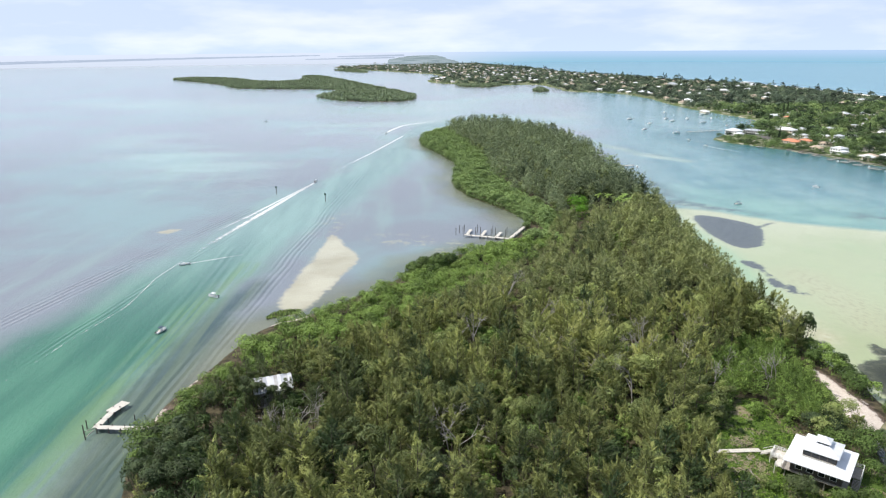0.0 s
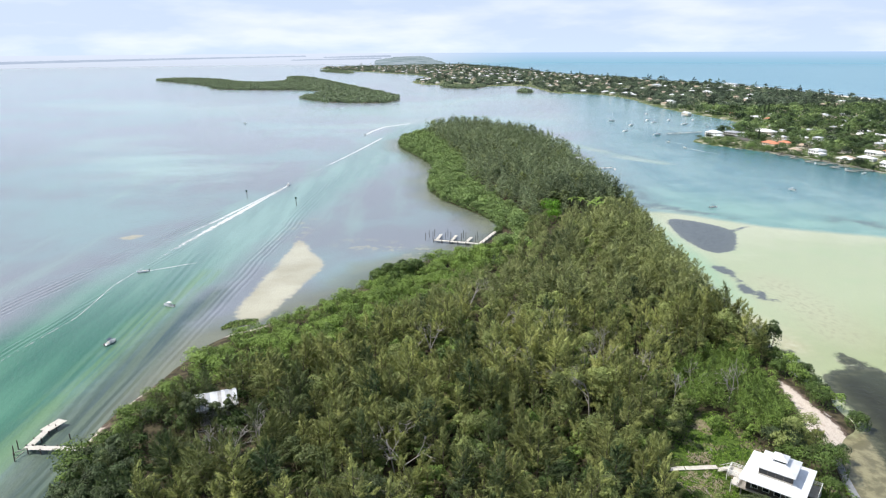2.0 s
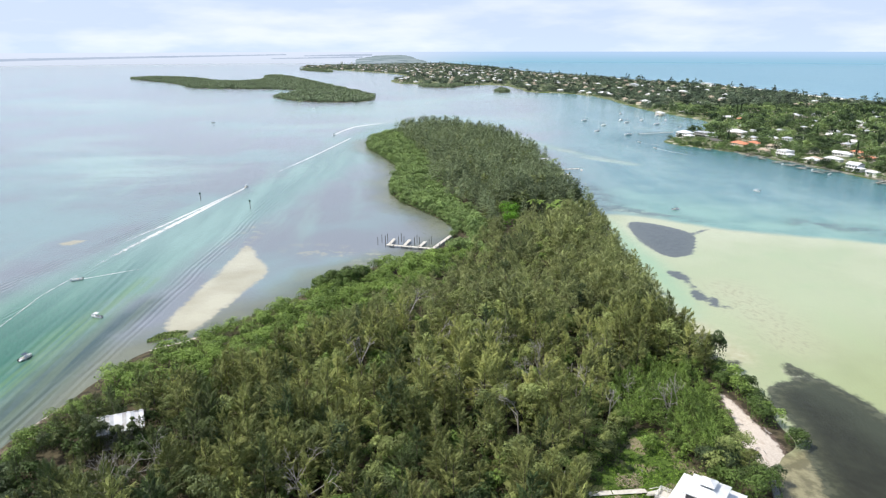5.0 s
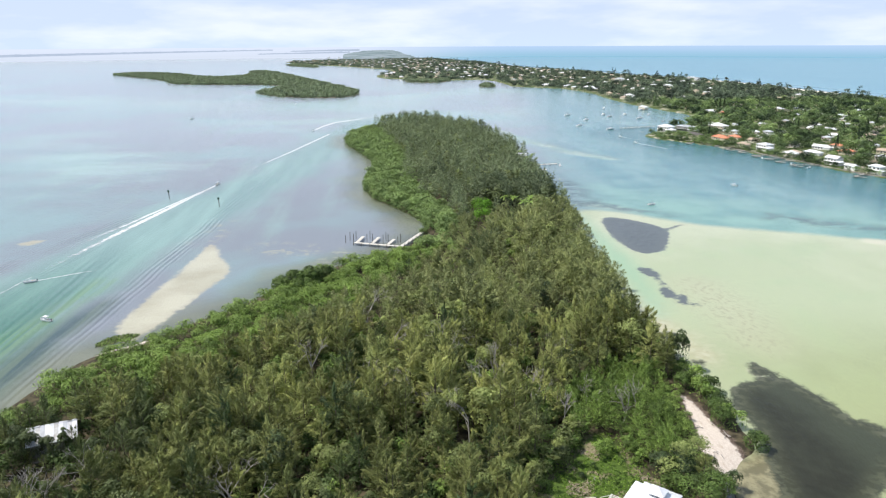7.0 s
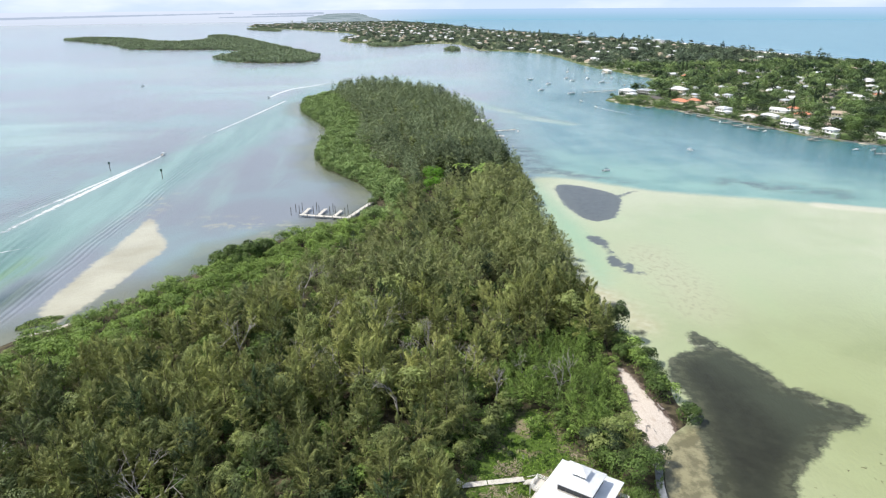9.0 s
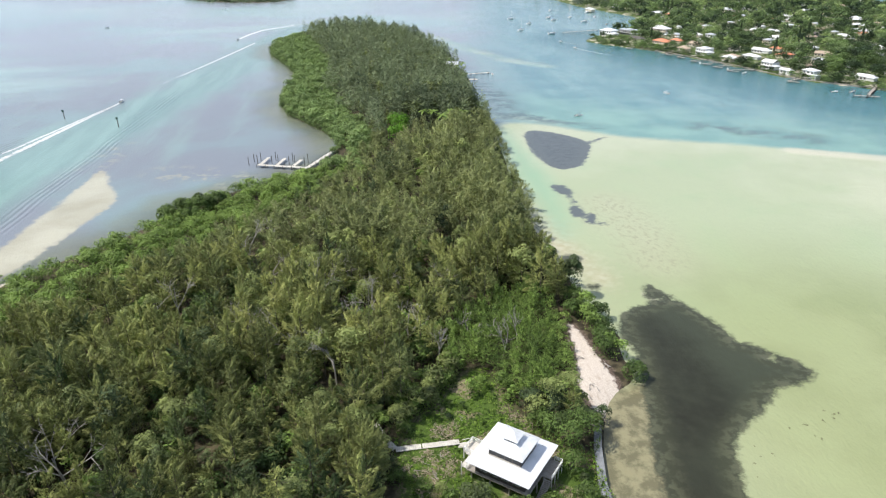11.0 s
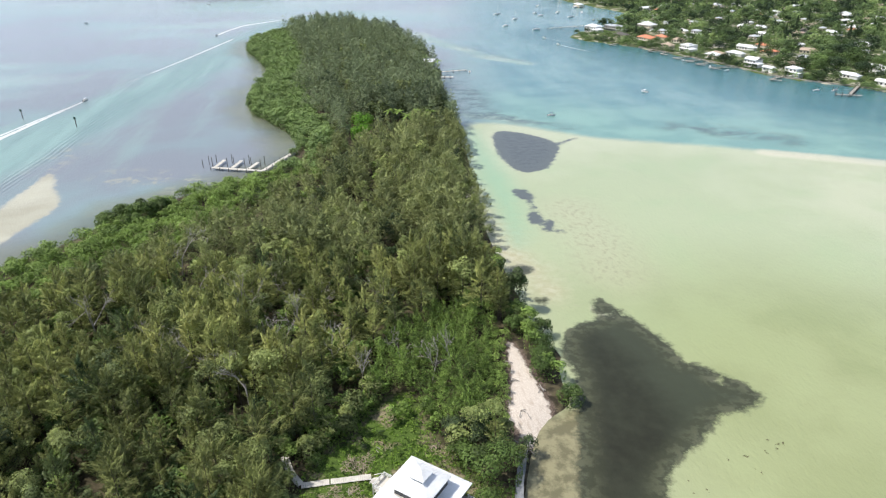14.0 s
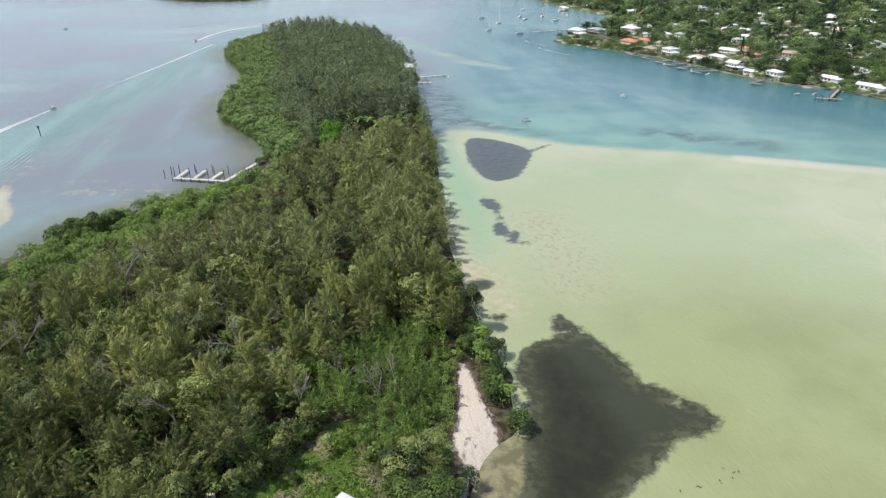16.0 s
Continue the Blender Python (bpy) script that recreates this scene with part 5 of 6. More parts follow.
dock("bay_dock", [([(17.2, 347.2), (41.6, 338.4)], 2.0), ([(41.2, 338.8), (53.6, 365.5)], 1.9), ([(18.8, 348.0), (21.4, 358.6)], 1.7), ([(26.6, 345.2), (29.6, 355.8)], 1.7), ([(34.4, 342.2), (37.8, 352.0)], 1.7)], "grey timber dock with three fingers and tall piles",
     along((17.2, 347.2), (41.6, 338.4), 4.5, 1.1, 0.5) + along((42, 341), (53, 364), 5.0, 0.95, 0.7)
     + [(x, y, 3.0 + 0.2 * (i % 3)) for i, (x, y) in enumerate(((12.6, 350.5), (14.6, 355.2), (16.6, 352.0), (17.6, 357.5), (23.6, 350.8), (25.0, 356.0), (26.4, 352.4), (32.0, 348.4), (33.4, 353.4), (34.6, 350.6), (39.6, 345.4), (41.0, 350.0)))])
dock("east_dock", [([(152, 559.5), (175.5, 564.0)], 2.0), ([(147, 540.5), (160.5, 537.5)], 3.0)], "pale timber dock at the island's wooded end", along((154, 560), (175.5, 564), 5, 1.1, 0.8) + along((150, 540), (160, 537.6), 4, 1.6, 0.8))
dock("long_pier", [([(306, 791), (353, 806)], 1.8)], "long dark timber pier off the town", along((306, 791), (353, 806), 6, 1.0, 0.9))
dock("town_dock", [([(435.6, 461.5), (408.5, 435.5)], 2.0), ([(399, 437), (413, 430)], 2.4)], "timber dock with a boat lift by the town's shore", along((433, 459), (408.5, 435.5), 5, 1.2, 1.0) + along((399, 437), (413, 430), 4, 1.2, 1.4), board=TIMBER)
for sx, sy, mx, my, ex, ey in ((361, 634, 352, 624, 356, 617), (366, 616, 356, 608, 360, 601), (374, 590, 357, 586, 362, 580), (379, 573, 360, 571, 366, 566), (382, 560, 362, 556, 367, 549), (388, 537, 365, 540, 370, 530), (400, 497, 385, 489, 391, 483), (342, 672, 331, 668, 335, 660)):
    dock("jetty", [([(sx, sy), (mx, my)], 1.8), ([(mx, my), (ex, ey)], 2.0)], "low weathered timber jetty at a town garden", along((sx, sy), (mx, my), 4, 1.0, 0.9), board=TIMBER)


# ---- channel markers ----
def marker(x, y, tall):
    m = thing("channel_marker", pose(x, y, 0), "dark timber channel marker pile with a square board", "marker", "channel markers")
    part("pile", post(0, 0, -2, tall, 0.22), PILE, m)
    part("board", box(-0.6, 0.6, -0.32, -0.25, tall - 0.9, tall + 0.4), simple("green_marker_board", (0.02, 0.06, 0.04), (0.04, 0.10, 0.06), 2, 0.6), m, "dark green square board")
    part("bracket", box(-0.5, 0.5, -0.25, -0.1, tall - 0.4, tall - 0.25), PILE, m)


marker(-73.5, 438, 5.6)
marker(-112.5, 463, 5.6)


# ---- boats ----
def hull_mesh(l, w, h):
    xs = np.linspace(-0.5, 0.5, 9)
    rows = []
    for u in xs:
        t = u + 0.5
        half = w / 2 * (0.94 if t < 0.5 else 0.94 * math.sqrt(max(0.0, 1 - ((t - 0.5) / 0.5) ** 2.4)) + 0.01)
        sheer = h * (0.78 + 0.35 * t * t)
        rows.append([(u * l, 0, -0.32 * h * (1 - t ** 3)), (u * l, 0.82 * half, -0.02 * h + 0.25 * h * t ** 3), (u * l, half, sheer), (u * l, half * 0.84, sheer), (u * l, half * 0.80, 0.32 * h), (u * l, 0, 0.32 * h)])
    v, f = [], []
    for row in rows:
        v += row + [(x, -y, z) for x, y, z in row]
    for i in range(8):
        a, b = 12 * i, 12 * (i + 1)
        for k in range(5):
            f += [(a + k, b + k, b + k + 1, a + k + 1), (a + 7 + k, b + 7 + k, b + 6 + k, a + 6 + k)]
    f += [(0, 1, 2, 3, 4, 5), (11, 10, 9, 8, 7, 6)]
    return np.array(v, float), f


def motor_boat(kind):
    """Open motor boat, bow along +x: kind 0 with a hard top, 1 with a dark canvas top, 2 open."""
    label = ("white motor boat with a hard top on the water", "white motor boat with dark canvas top afloat", "small open white motor boat afloat")[kind]
    b = thing("motor_boat", Matrix.Identity(4), label, "boat", "motor boats on the water")
    part("hull", hull_mesh(7.0, 2.5, 1.0), GEL, b, smooth=False)
    part("console", joined([box(-0.5, 0.5, -0.45, 0.45, 0.3, 1.35), box(0.3, 0.55, -0.4, 0.4, 1.3, 1.75)]), GEL, b)
    part("seat", box(-1.5, -0.95, -0.55, 0.55, 0.3, 0.95), CREAM_WALL, b)
    motor = part("outboard_motor", joined([box(-4.1, -3.55, -0.25, 0.25, 0.75, 1.45), box(-3.95, -3.7, -0.1, 0.1, -0.4, 0.8)]), ENGINE, b, "black outboard motor")
    if kind < 2:
        part("top", box(-1.5, 1.1, -1.0, 1.0, 2.35, 2.45), (GEL, NAVY)[kind], b)
        for x in (-1.3, 0.9):
            for y in (-0.85, 0.85):
                part("top_post", post(x, y, 0.3, 2.36, 0.04, 5), STEEL, b)
    part("bow_rail", joined([limb((1.0, -1.05, 1.35), (3.2, -0.2, 1.6), 0.03, 0.03, 4), limb((1.0, 1.05, 1.35), (3.2, 0.2, 1.6), 0.03, 0.03, 4), limb((3.2, -0.2, 1.6), (3.2, 0.2, 1.6), 0.03, 0.03, 4)]), STEEL, b)
    return b


def sail_boat():
    b = thing("sail_boat", Matrix.Identity(4), "white sailing boat at its mooring, sails down", "boat", "moored sailing boats")
    part("hull", hull_mesh(9.5, 3.0, 1.3), GEL, b)
    part("cabin", hip(2.2, 0.95, 1.7, 0.7, 1.2, 1.8, 0.9), GEL, b)
    part("mast", post(0.6, 0, 0.5, 12.0, 0.09, 6), STEEL, b)
    part("boom", limb((0.6, 0, 2.3), (-3.4, 0, 2.4), 0.1, 0.08, 6), NAVY, b, "boom with a dark sail cover")
    return b


def place_boats():
    protos = [motor_boat(0), motor_boat(1), motor_boat(2)]
    sail = sail_boat()
    motor = [(-93, 259, 160, 0), (-101, 224, 70, 1), (-121, 303, 210, 2), (-92, 508, 78, 0), (-58, 812, 255, 1), (201, 418, 10, 1), (281, 469, 120, 0), (284, 728, 110, 2), (285, 683, 110, 2),
             (176.5, 560.5, 80, 2), (409, 451, 20, 1), (397, 453, 0, 2), (385, 862, 30, 1), (362, 578, 60, 2), (369, 545, 60, 0), (375, 530, 20, 2), (-240, 960, 30, 1), (-130, 1180, 10, 2)]
    used = [False] * 3
    for x, y, a, k in motor:
        m = pose(x, y, 0.12, 0, 0, a) @ Matrix.Scale(0.72 if y < 320 else 1.0, 4)
        if not used[k]:
            protos[k].matrix_basis, used[k] = m, True
        else:
            copy_thing(protos[k], m)
    moored = [(282, 948, 20), (266, 827, 35), (364, 1044, 60), (335, 951, 45), (334, 921, 30), (365, 949, 50), (367, 896, 20), (398, 946, 70), (292, 889, 40), (293, 790, 15), (410, 1010, 35)]
    for i, (x, y, a) in enumerate(moored):
        m = pose(x, y, 0.2, 0, 0, a)
        if i == 0:
            sail.matrix_basis = m
        else:
            copy_thing(sail, m)


place_boats()


# ---- foam of wakes ----
def foam_material():
    m = Nodes("wake_foam")
    p = m.pos()
    n = m.math("MULTIPLY_ADD", m.noise(p, 0.7, 7, 0.75), 0.75, m.math("MULTIPLY", m.noise(p, 0.15, 4), 0.4))
    cover = m.ramp(m.math("ADD", n, m.math("MULTIPLY", m.attr("foam"), 0.55)), 0.62, 0.86)
    m.put(m.bsdf.inputs["Alpha"], m.math("MULTIPLY", cover, 0.68))
    return m.done((0.78, 0.80, 0.81), 0.8, 0.0, 0.2)


FOAM = foam_material()


def wake(line, w0, w1, strength=0.75, label="white foam wake trailing behind a motor boat"):
    """A ribbon of foam along a line from the boat back, w0 wide at the boat and w1 at the end."""
    p = np.array(line, float)
    seg = np.r_[0, np.cumsum(np.hypot(*np.diff(p, axis=0).T))]
    t = np.linspace(0, seg[-1], 60)
    c = np.c_[np.interp(t, seg, p[:, 0]), np.interp(t, seg, p[:, 1])]
    for _ in range(4):
        c[1:-1] = 0.25 * c[:-2] + 0.5 * c[1:-1] + 0.25 * c[2:]
    d = np.gradient(c, axis=0)
    d /= np.hypot(*d.T)[:, None]
    w = w0 + (w1 - w0) * (t / seg[-1])
    cols = np.linspace(-1, 1, 7)
    v, foam = [], []
    for k in range(60):
        for q in cols:
            v.append((c[k, 0] - d[k, 1] * q * w[k] / 2, c[k, 1] + d[k, 0] * q * w[k] / 2, 0.06))
            foam.append(strength * (1 - abs(q) ** 2) * (1 - (t[k] / seg[-1]) ** 2.0) - 0.35 * abs(q))
    i = np.arange(60 * 7).reshape(60, 7)
    f = np.stack([i[:-1, :-1], i[:-1, 1:], i[1:, 1:], i[1:, :-1]], -1).reshape(-1, 4)
    tagged(new("wake_foam", mesh_np("wake_foam", v, f, FOAM, {"foam": foam})), label, "wake", kind="stuff")


wake([(-92.6, 504), (-100, 461), (-109, 405), (-117, 358), (-124, 310)], 3.0, 11.0, 0.85)
wake([(-94, 498), (-104, 452), (-115, 400), (-130, 345)], 2.4, 6.5, 0.8)
wake([(-124, 310), (-127, 285), (-125, 249), (-129, 228), (-133, 205), (-137, 180)], 0.8, 1.5, 0.5)
wake([(-36, 782), (-60, 660), (-81, 565), (-92, 520)], 4.0, 4.0, 0.7)
wake([(-57, 818), (-52, 850), (-40, 895), (0, 945), (40, 980)], 5.0, 10.0, 0.8)
wake([(-119, 305), (-111, 310), (-103, 315), (-94, 320)], 1.0, 1.4, 0.95)
wake([(286, 680), (294, 655), (312, 615)], 1.8, 2.6, 0.7)
wake([(285, 725), (296, 704), (316, 672)], 1.5, 2.4, 0.5)
wake([(60, 1250), (110, 1400), (90, 1560), (20, 1650)], 14, 18, 0.35)
wake([(-420, 1240), (-300, 1235), (-220, 1235)], 10, 8, 0.35)


# ---- the town on the barrier island ----
def town_house(name, w, d, storeys, roof_kind, wall_m, roof_m, label, detail=True):
    """A house with its long side along x."""
    h = thing(name, Matrix.Identity(4), label, "house", "houses on the barrier island")
    tall = 3.0 * storeys + 0.4
    part("wall", box(-w / 2, w / 2, -d / 2, d / 2, -0.8, tall), wall_m, h)
    if roof_kind == "hip":
        part("roof", hip(w / 2 + 0.7, d / 2 + 0.7, max(0.05, w / 2 - d / 2), 0.05, tall + 0.1, tall + 0.1 + 0.21 * d), roof_m, h)
    elif roof_kind == "gable":
        part("roof", gable(w / 2, d / 2, tall, tall + 0.22 * d, 0.6), roof_m, h)
    else:
        part("roof", joined([box(-w / 2 - 0.3, w / 2 + 0.3, -d / 2 - 0.3, d / 2 + 0.3, tall, tall + 0.45), box(-w * 0.22, w * 0.18, -d * 0.2, d * 0.22, tall + 0.45, tall + 1.5)]), roof_m, h)
    part("wing", box(w * 0.28, w * 0.78, -d * 0.62, d * 0.22, -0.8, 3.1), wall_m, h)
    wing_v, wing_f = hip(w * 0.25 + 0.6, d * 0.42 + 0.6, max(0.05, w * 0.25 - d * 0.42), 0.05, 3.2, 3.2 + 0.18 * d)
    part("wing_roof", (wing_v + np.array([w * 0.53, -d * 0.2, 0.0]), wing_f), roof_m, h)
    if detail:
        n = max(2, int(w / 3.2))
        for st in range(storeys):
            for i in range(n):
                x = -w / 2 + (i + 0.5) * w / n
                win = part("window", box(x - 0.95, x + 0.95, -d / 2 - 0.06, -d / 2 + 0.02, 3 * st + 0.9, 3 * st + 2.6), WHITE_WALL, h)
                part("pane", box(x - 0.8, x + 0.8, -d / 2 - 0.1, -d / 2 + 0.04, 3 * st + 1.0, 3 * st + 2.5), GLASS, win)
            if st:
                part("balcony", joined([box(-w / 2, w / 2, -d / 2 - 1.6, -d / 2, 3 * st + 0.15, 3 * st + 0.35), box(-w / 2, w / 2, -d / 2 - 1.6, -d / 2 - 1.5, 3 * st + 1.1, 3 * st + 1.2)]), wall_m, h)
        part("porch", box(-w * 0.3, w * 0.3, -d / 2 - 3.0, -d / 2, -0.5, 0.3), CONCRETE, h)
    return h


TOWN = [(347, 757, 19, 13, 2, "hip", 0, 0, -62), (370, 755, 26, 12, 2, "flat", 2, 1, -62), (360, 711, 15, 10, 1, "hip", 1, 4, -60), (400, 740, 21, 14, 3, "hip", 1, 0, -60), (376, 686, 18, 12, 1, "hip", 1, 3, -65),
        (393, 688, 12, 9, 1, "hip", 1, 3, -65), (376, 638, 11, 9, 1, "hip", 1, 2, -70), (385, 615, 14, 12, 2, "flat", 0, 0, -75), (390, 581, 11, 10, 1, "hip", 1, 0, -72), (396, 586, 12, 9, 1, "hip", 1, 2, -66), (412, 585, 14, 9, 1, "hip", 0, 0, -60),
        (439, 614, 16, 9, 1, "gable", 0, 0, -60), (459, 621, 10, 8, 1, "hip", 1, 3, -66), (401, 538, 13, 10, 2, "gable", 0, 0, -72), (401, 517, 9, 6, 1, "gable", 0, 0, -65), (409, 498, 12, 8, 2, "hip", 0, 0, -72),
        (455, 554, 11, 9, 1, "hip", 1, 1, -60), (480, 585, 13, 9, 1, "gable", 1, 2, -50), (442, 482, 13, 8, 1, "gable", 0, 0, -66), (449, 452, 18, 8, 1, "gable", 0, 0, -66),
        (653, 766, 15, 10, 1, "hip", 1, 0, -60), (621, 721, 17, 9, 1, "gable", 0, 0, -50), (684, 771, 18, 9, 1, "hip", 1, 2, -60), (634, 869, 16, 9, 1, "gable", 0, 0, -60), (480, 791, 13, 9, 1, "hip", 1, 1, -60), (426, 802, 14, 9, 1, "hip", 0, 0, -60),
        (574, 777, 15, 9, 1, "hip", 1, 1, -60), (513, 743, 14, 9, 1, "gable", 1, 0, -60), (433, 726, 12, 8, 1, "hip", 1, 0, -66), (437, 703, 10, 7, 2, "hip", 0, 1, -60), (501, 690, 11, 8, 1, "gable", 0, 0, -60),
        (462, 1208, 22, 14, 2, "hip", 0, 0, -80), (454, 1442, 26, 16, 2, "hip", 0, 0, -30), (417, 1018, 18, 9, 1, "hip", 1, 0, -80), (471, 1058, 18, 10, 1, "gable", 0, 0, -80), (482, 1000, 14, 9, 1, "hip", 1, 3, -70), (642, 1476, 20, 12, 2, "hip", 0, 0, -60), (430, 1526, 22, 14, 1, "hip", 0, 0, -20),
        (392, 1575, 24, 12, 1, "hip", 0, 0, -10), (818, 1745, 40, 18, 3, "flat", 0, 0, -70), (626, 1757, 26, 14, 2, "hip", 0, 1, -40)]
WALLS, ROOFS = (WHITE_WALL, CREAM_WALL, SIDING), (WHITE_METAL, GREY_METAL, TAN_ROOF, RED_ROOF, DARK_ROOF)
WALL_WORDS, ROOF_WORDS = ("white", "cream", "grey"), ("white metal", "grey metal", "tan tiled", "terracotta", "dark shingled")


def town():
    rng = np.random.default_rng(21)
    spots = []
    for x, y, w, d, st, rk, wm, rm, a in TOWN:
        h = town_house("waterside_house", w, d, st, rk, WALLS[wm], ROOFS[rm], "%s %s house with %s %s roof by the water" % (WALL_WORDS[wm], ("one-storey", "two-storey", "three-storey")[st - 1], ROOF_WORDS[rm], {"hip": "hipped", "gable": "gabled", "flat": "flat"}[rk]))
        h.matrix_basis = pose(x, y, 1.6, 0, 0, a) @ Matrix.Scale(0.82, 4)
        spots.append((x, y))
    protos = [town_house("town_house", w, d, st, rk, WALLS[wm], ROOFS[rm], "small %s house with %s roof among garden trees" % (WALL_WORDS[wm], ROOF_WORDS[rm]), True)
              for w, d, st, rk, wm, rm in ((13, 9, 1, "hip", 0, 0), (15, 10, 1, "gable", 0, 0), (12, 10, 2, "hip", 1, 1), (14, 9, 1, "hip", 1, 2), (16, 11, 1, "flat", 0, 0), (12, 9, 1, "gable", 0, 1), (13, 10, 1, "hip", 1, 3), (14, 10, 1, "gable", 2, 4))]
    odds = [0, 1, 2, 3, 4, 5, 5, 3, 2, 3, 7, 1, 7, 6]
    used = set()
    p = scatter(KEY, 24.0, rng, 0.48)
    d = depth_in(p, KEY)
    p = p[(d > 14) & (p[:, 1] > 380) & (p[:, 1] < 4200)]
    p = p[np.argsort(p[:, 1])]
    p = p[np.interp(p[:, 1], *zip(*GULF_SHORE)) - p[:, 0] > 100]
    walls, roofs, pale = [], [], []
    for x, y in p:
        if rng.random() > ((0.40 if x < 470 else 0.62 if x < 620 else 0.36) if y < 1000 else 0.2 if y > 2300 else 0.11 if y > 1500 else 0.07) or min((x - a) ** 2 + (y - b) ** 2 for a, b in spots) < (21 if x < 520 else 15) ** 2:
            continue
        k = odds[rng.integers(0, len(odds))]
        s = rng.uniform(0.5, 0.82)
        turn = rng.choice([-62, 28, -70, 20]) + rng.normal(0, 6)
        m = pose(x, y, 1.7, 0, 0, turn) @ Matrix.Scale(s, 4)
        if y < 1000 and x < 640:
            if k not in used:
                used.add(k)
                protos[k].matrix_basis = m
            else:
                copy_thing(protos[k], m).matrix_basis = m
        else:
            w, dd = rng.uniform(8, 15), rng.uniform(6, 10)
            turned = pose(x, y, 1.7, 0, 0, turn)
            for geo, store in ((box(-w / 2, w / 2, -dd / 2, dd / 2, -1, 3.6), walls), (hip(w / 2 + 0.7, dd / 2 + 0.7, w / 2 - dd / 2, 0.05, 3.6, 5.6), roofs if rng.random() < 0.5 else pale)):
                store.append(([turned @ Vector(q) for q in geo[0]], geo[1]))
        spots.append((x, y))
    for store, mat, name, label in ((walls, CREAM_WALL, "far_house_walls", "pale walls of far houses among trees"), (pale, WHITE_METAL, "far_white_roofs", "white roofs of far houses among trees"), (roofs, TAN_ROOF, "far_tan_roofs", "tan and grey roofs of far houses among trees")):
        tagged(new(name, mesh_np(name, *joined(store), mat)), label, "houses", kind="stuff")
    return spots


far_woods(town())


def shade_trees():
    """Large single garden trees and narrow conifers among the houses."""
    leaf = foliage("shade_tree_leaves", (0.045, 0.085, 0.028), (0.20, 0.30, 0.085), (0.06, 0.115, 0.045), (0.24, 0.34, 0.10), 0.25)
    protos = []
    for i, (x, y, h, r) in enumerate(((431, 503, 10, 8), (462, 532, 11, 9), (473, 520, 12, 9.5), (457, 489, 9, 7.5), (416, 480, 7, 5.5), (424, 511, 10, 8), (513, 609, 13, 9), (519, 590, 13, 9), (438, 652, 9, 7), (463, 675, 10, 7), (386, 556, 7, 5.5), (421, 530, 9, 7),
                                     (452, 593, 10, 7.5), (475, 600, 10, 7.5), (443, 520, 11, 9), (446, 503, 11, 8.5), (470, 470, 11, 9), (482, 500, 12, 9), (490, 540, 12, 9.5), (500, 560, 12, 9), (354, 648, 5.5, 4.5), (362, 632, 5, 4.2), (347, 664, 5, 4.2), (480, 440, 12, 9), (497, 470, 12, 9))):
        t = thing("shade_tree", pose(x, y, 1.6, 0, 0, 37 * i) @ Matrix.Scale(r / 8, 4), "large rounded dark green shade tree in a town garden", "tree", "shade trees in the town")
        if i < 5:
            g = np.random.default_rng(300 + i)
            crown_part(dome_crown(g, 10.0, 8.0, 1100, 0.95, 0.12), leaf, t, -1)
            part("trunk", bush_trunk(g, 10.0, 6.0), BARK, t)
            protos.append(t)
        else:
            for ch in protos[i % 5].children:
                c = ch.copy()
                scene.collection.objects.link(c)
                c.parent = t
    for i, (x, y, h) in enumerate(((438, 591, 17), (372, 703, 14), (514, 971, 20), (521, 973, 20), (372, 724, 13), (500, 650, 17), (545, 700, 18), (560, 640, 17), (480, 720, 16), (600, 760, 18))):
        t = thing("norfolk_pine", pose(x, y, 1.6), "narrow dark conifer standing above garden trees", "tree", "narrow conifers in the town")
        g = np.random.default_rng(330 + i)
        n = 420
        u = g.random(n) ** 0.8
        a = g.uniform(0, 6.28, n)
        rad = h * 0.15 * (1.02 - u) * g.uniform(0.6, 1.1, n)
        c = np.c_[np.cos(a) * rad, np.sin(a) * rad, h * (0.12 + 0.88 * u)]
        nrm = np.c_[np.cos(a), np.sin(a), 0.5 + 0 * a]
        v, f = leaves_at(c, nrm, 1.1, 0.6, g, 0.3)
        crown_part((v, f, np.zeros(len(v))), leaf, t, 0.06)
        part("trunk", limb((0, 0, -0.4), (0, 0, h * 0.95), 0.3, 0.05, 6), BARK, t)


shade_trees()


def seawall():
    line = [(441, 426), (436, 452), (419, 471), (409, 483), (398, 500), (391, 527), (384, 557), (375, 587), (364, 622), (352, 650)]
    out = []
    for (ax, ay), (bx, by) in zip(line[:-1], line[1:]):
        ln = math.dist((ax, ay), (bx, by))
        v, f = box(0, ln, -0.35, 0.35, -1.5, 1.0)
        ux, uy = (bx - ax) / ln, (by - ay) / ln
        out.append((np.c_[ax + ux * v[:, 0] - uy * v[:, 1] + 1.5, ay + uy * v[:, 0] + ux * v[:, 1], v[:, 2]], f))
    tagged(new("seawall", mesh_np("seawall", *joined(out), TIMBER)), "low weathered grey seawall along the town's gardens", "wall", kind="structure")


seawall()
WET_WALL = simple("wet_grey_concrete", (0.15, 0.16, 0.175), (0.30, 0.31, 0.32), 1, 0.7)
for wa, wb in (((115.2, 146.0), (112.0, 137.0)), ((112.0, 137.0), (109.4, 127.0)), ((109.4, 127.0), (107.5, 112.0))):
    wl_ = math.dist(wa, wb)
    wm_ = pose(wa[0], wa[1], 0.0, 0, 0, math.degrees(math.atan2(wb[1] - wa[1], wb[0] - wa[0])))
    w_ob = new("shore_wall", mesh_np("shore_wall", *box(0, wl_, -0.8, 0.8, -0.8, 1.2), WET_WALL))
    w_ob.matrix_basis = wm_
    tagged(w_ob, "low grey concrete wall along the shore", "wall", kind="structure")


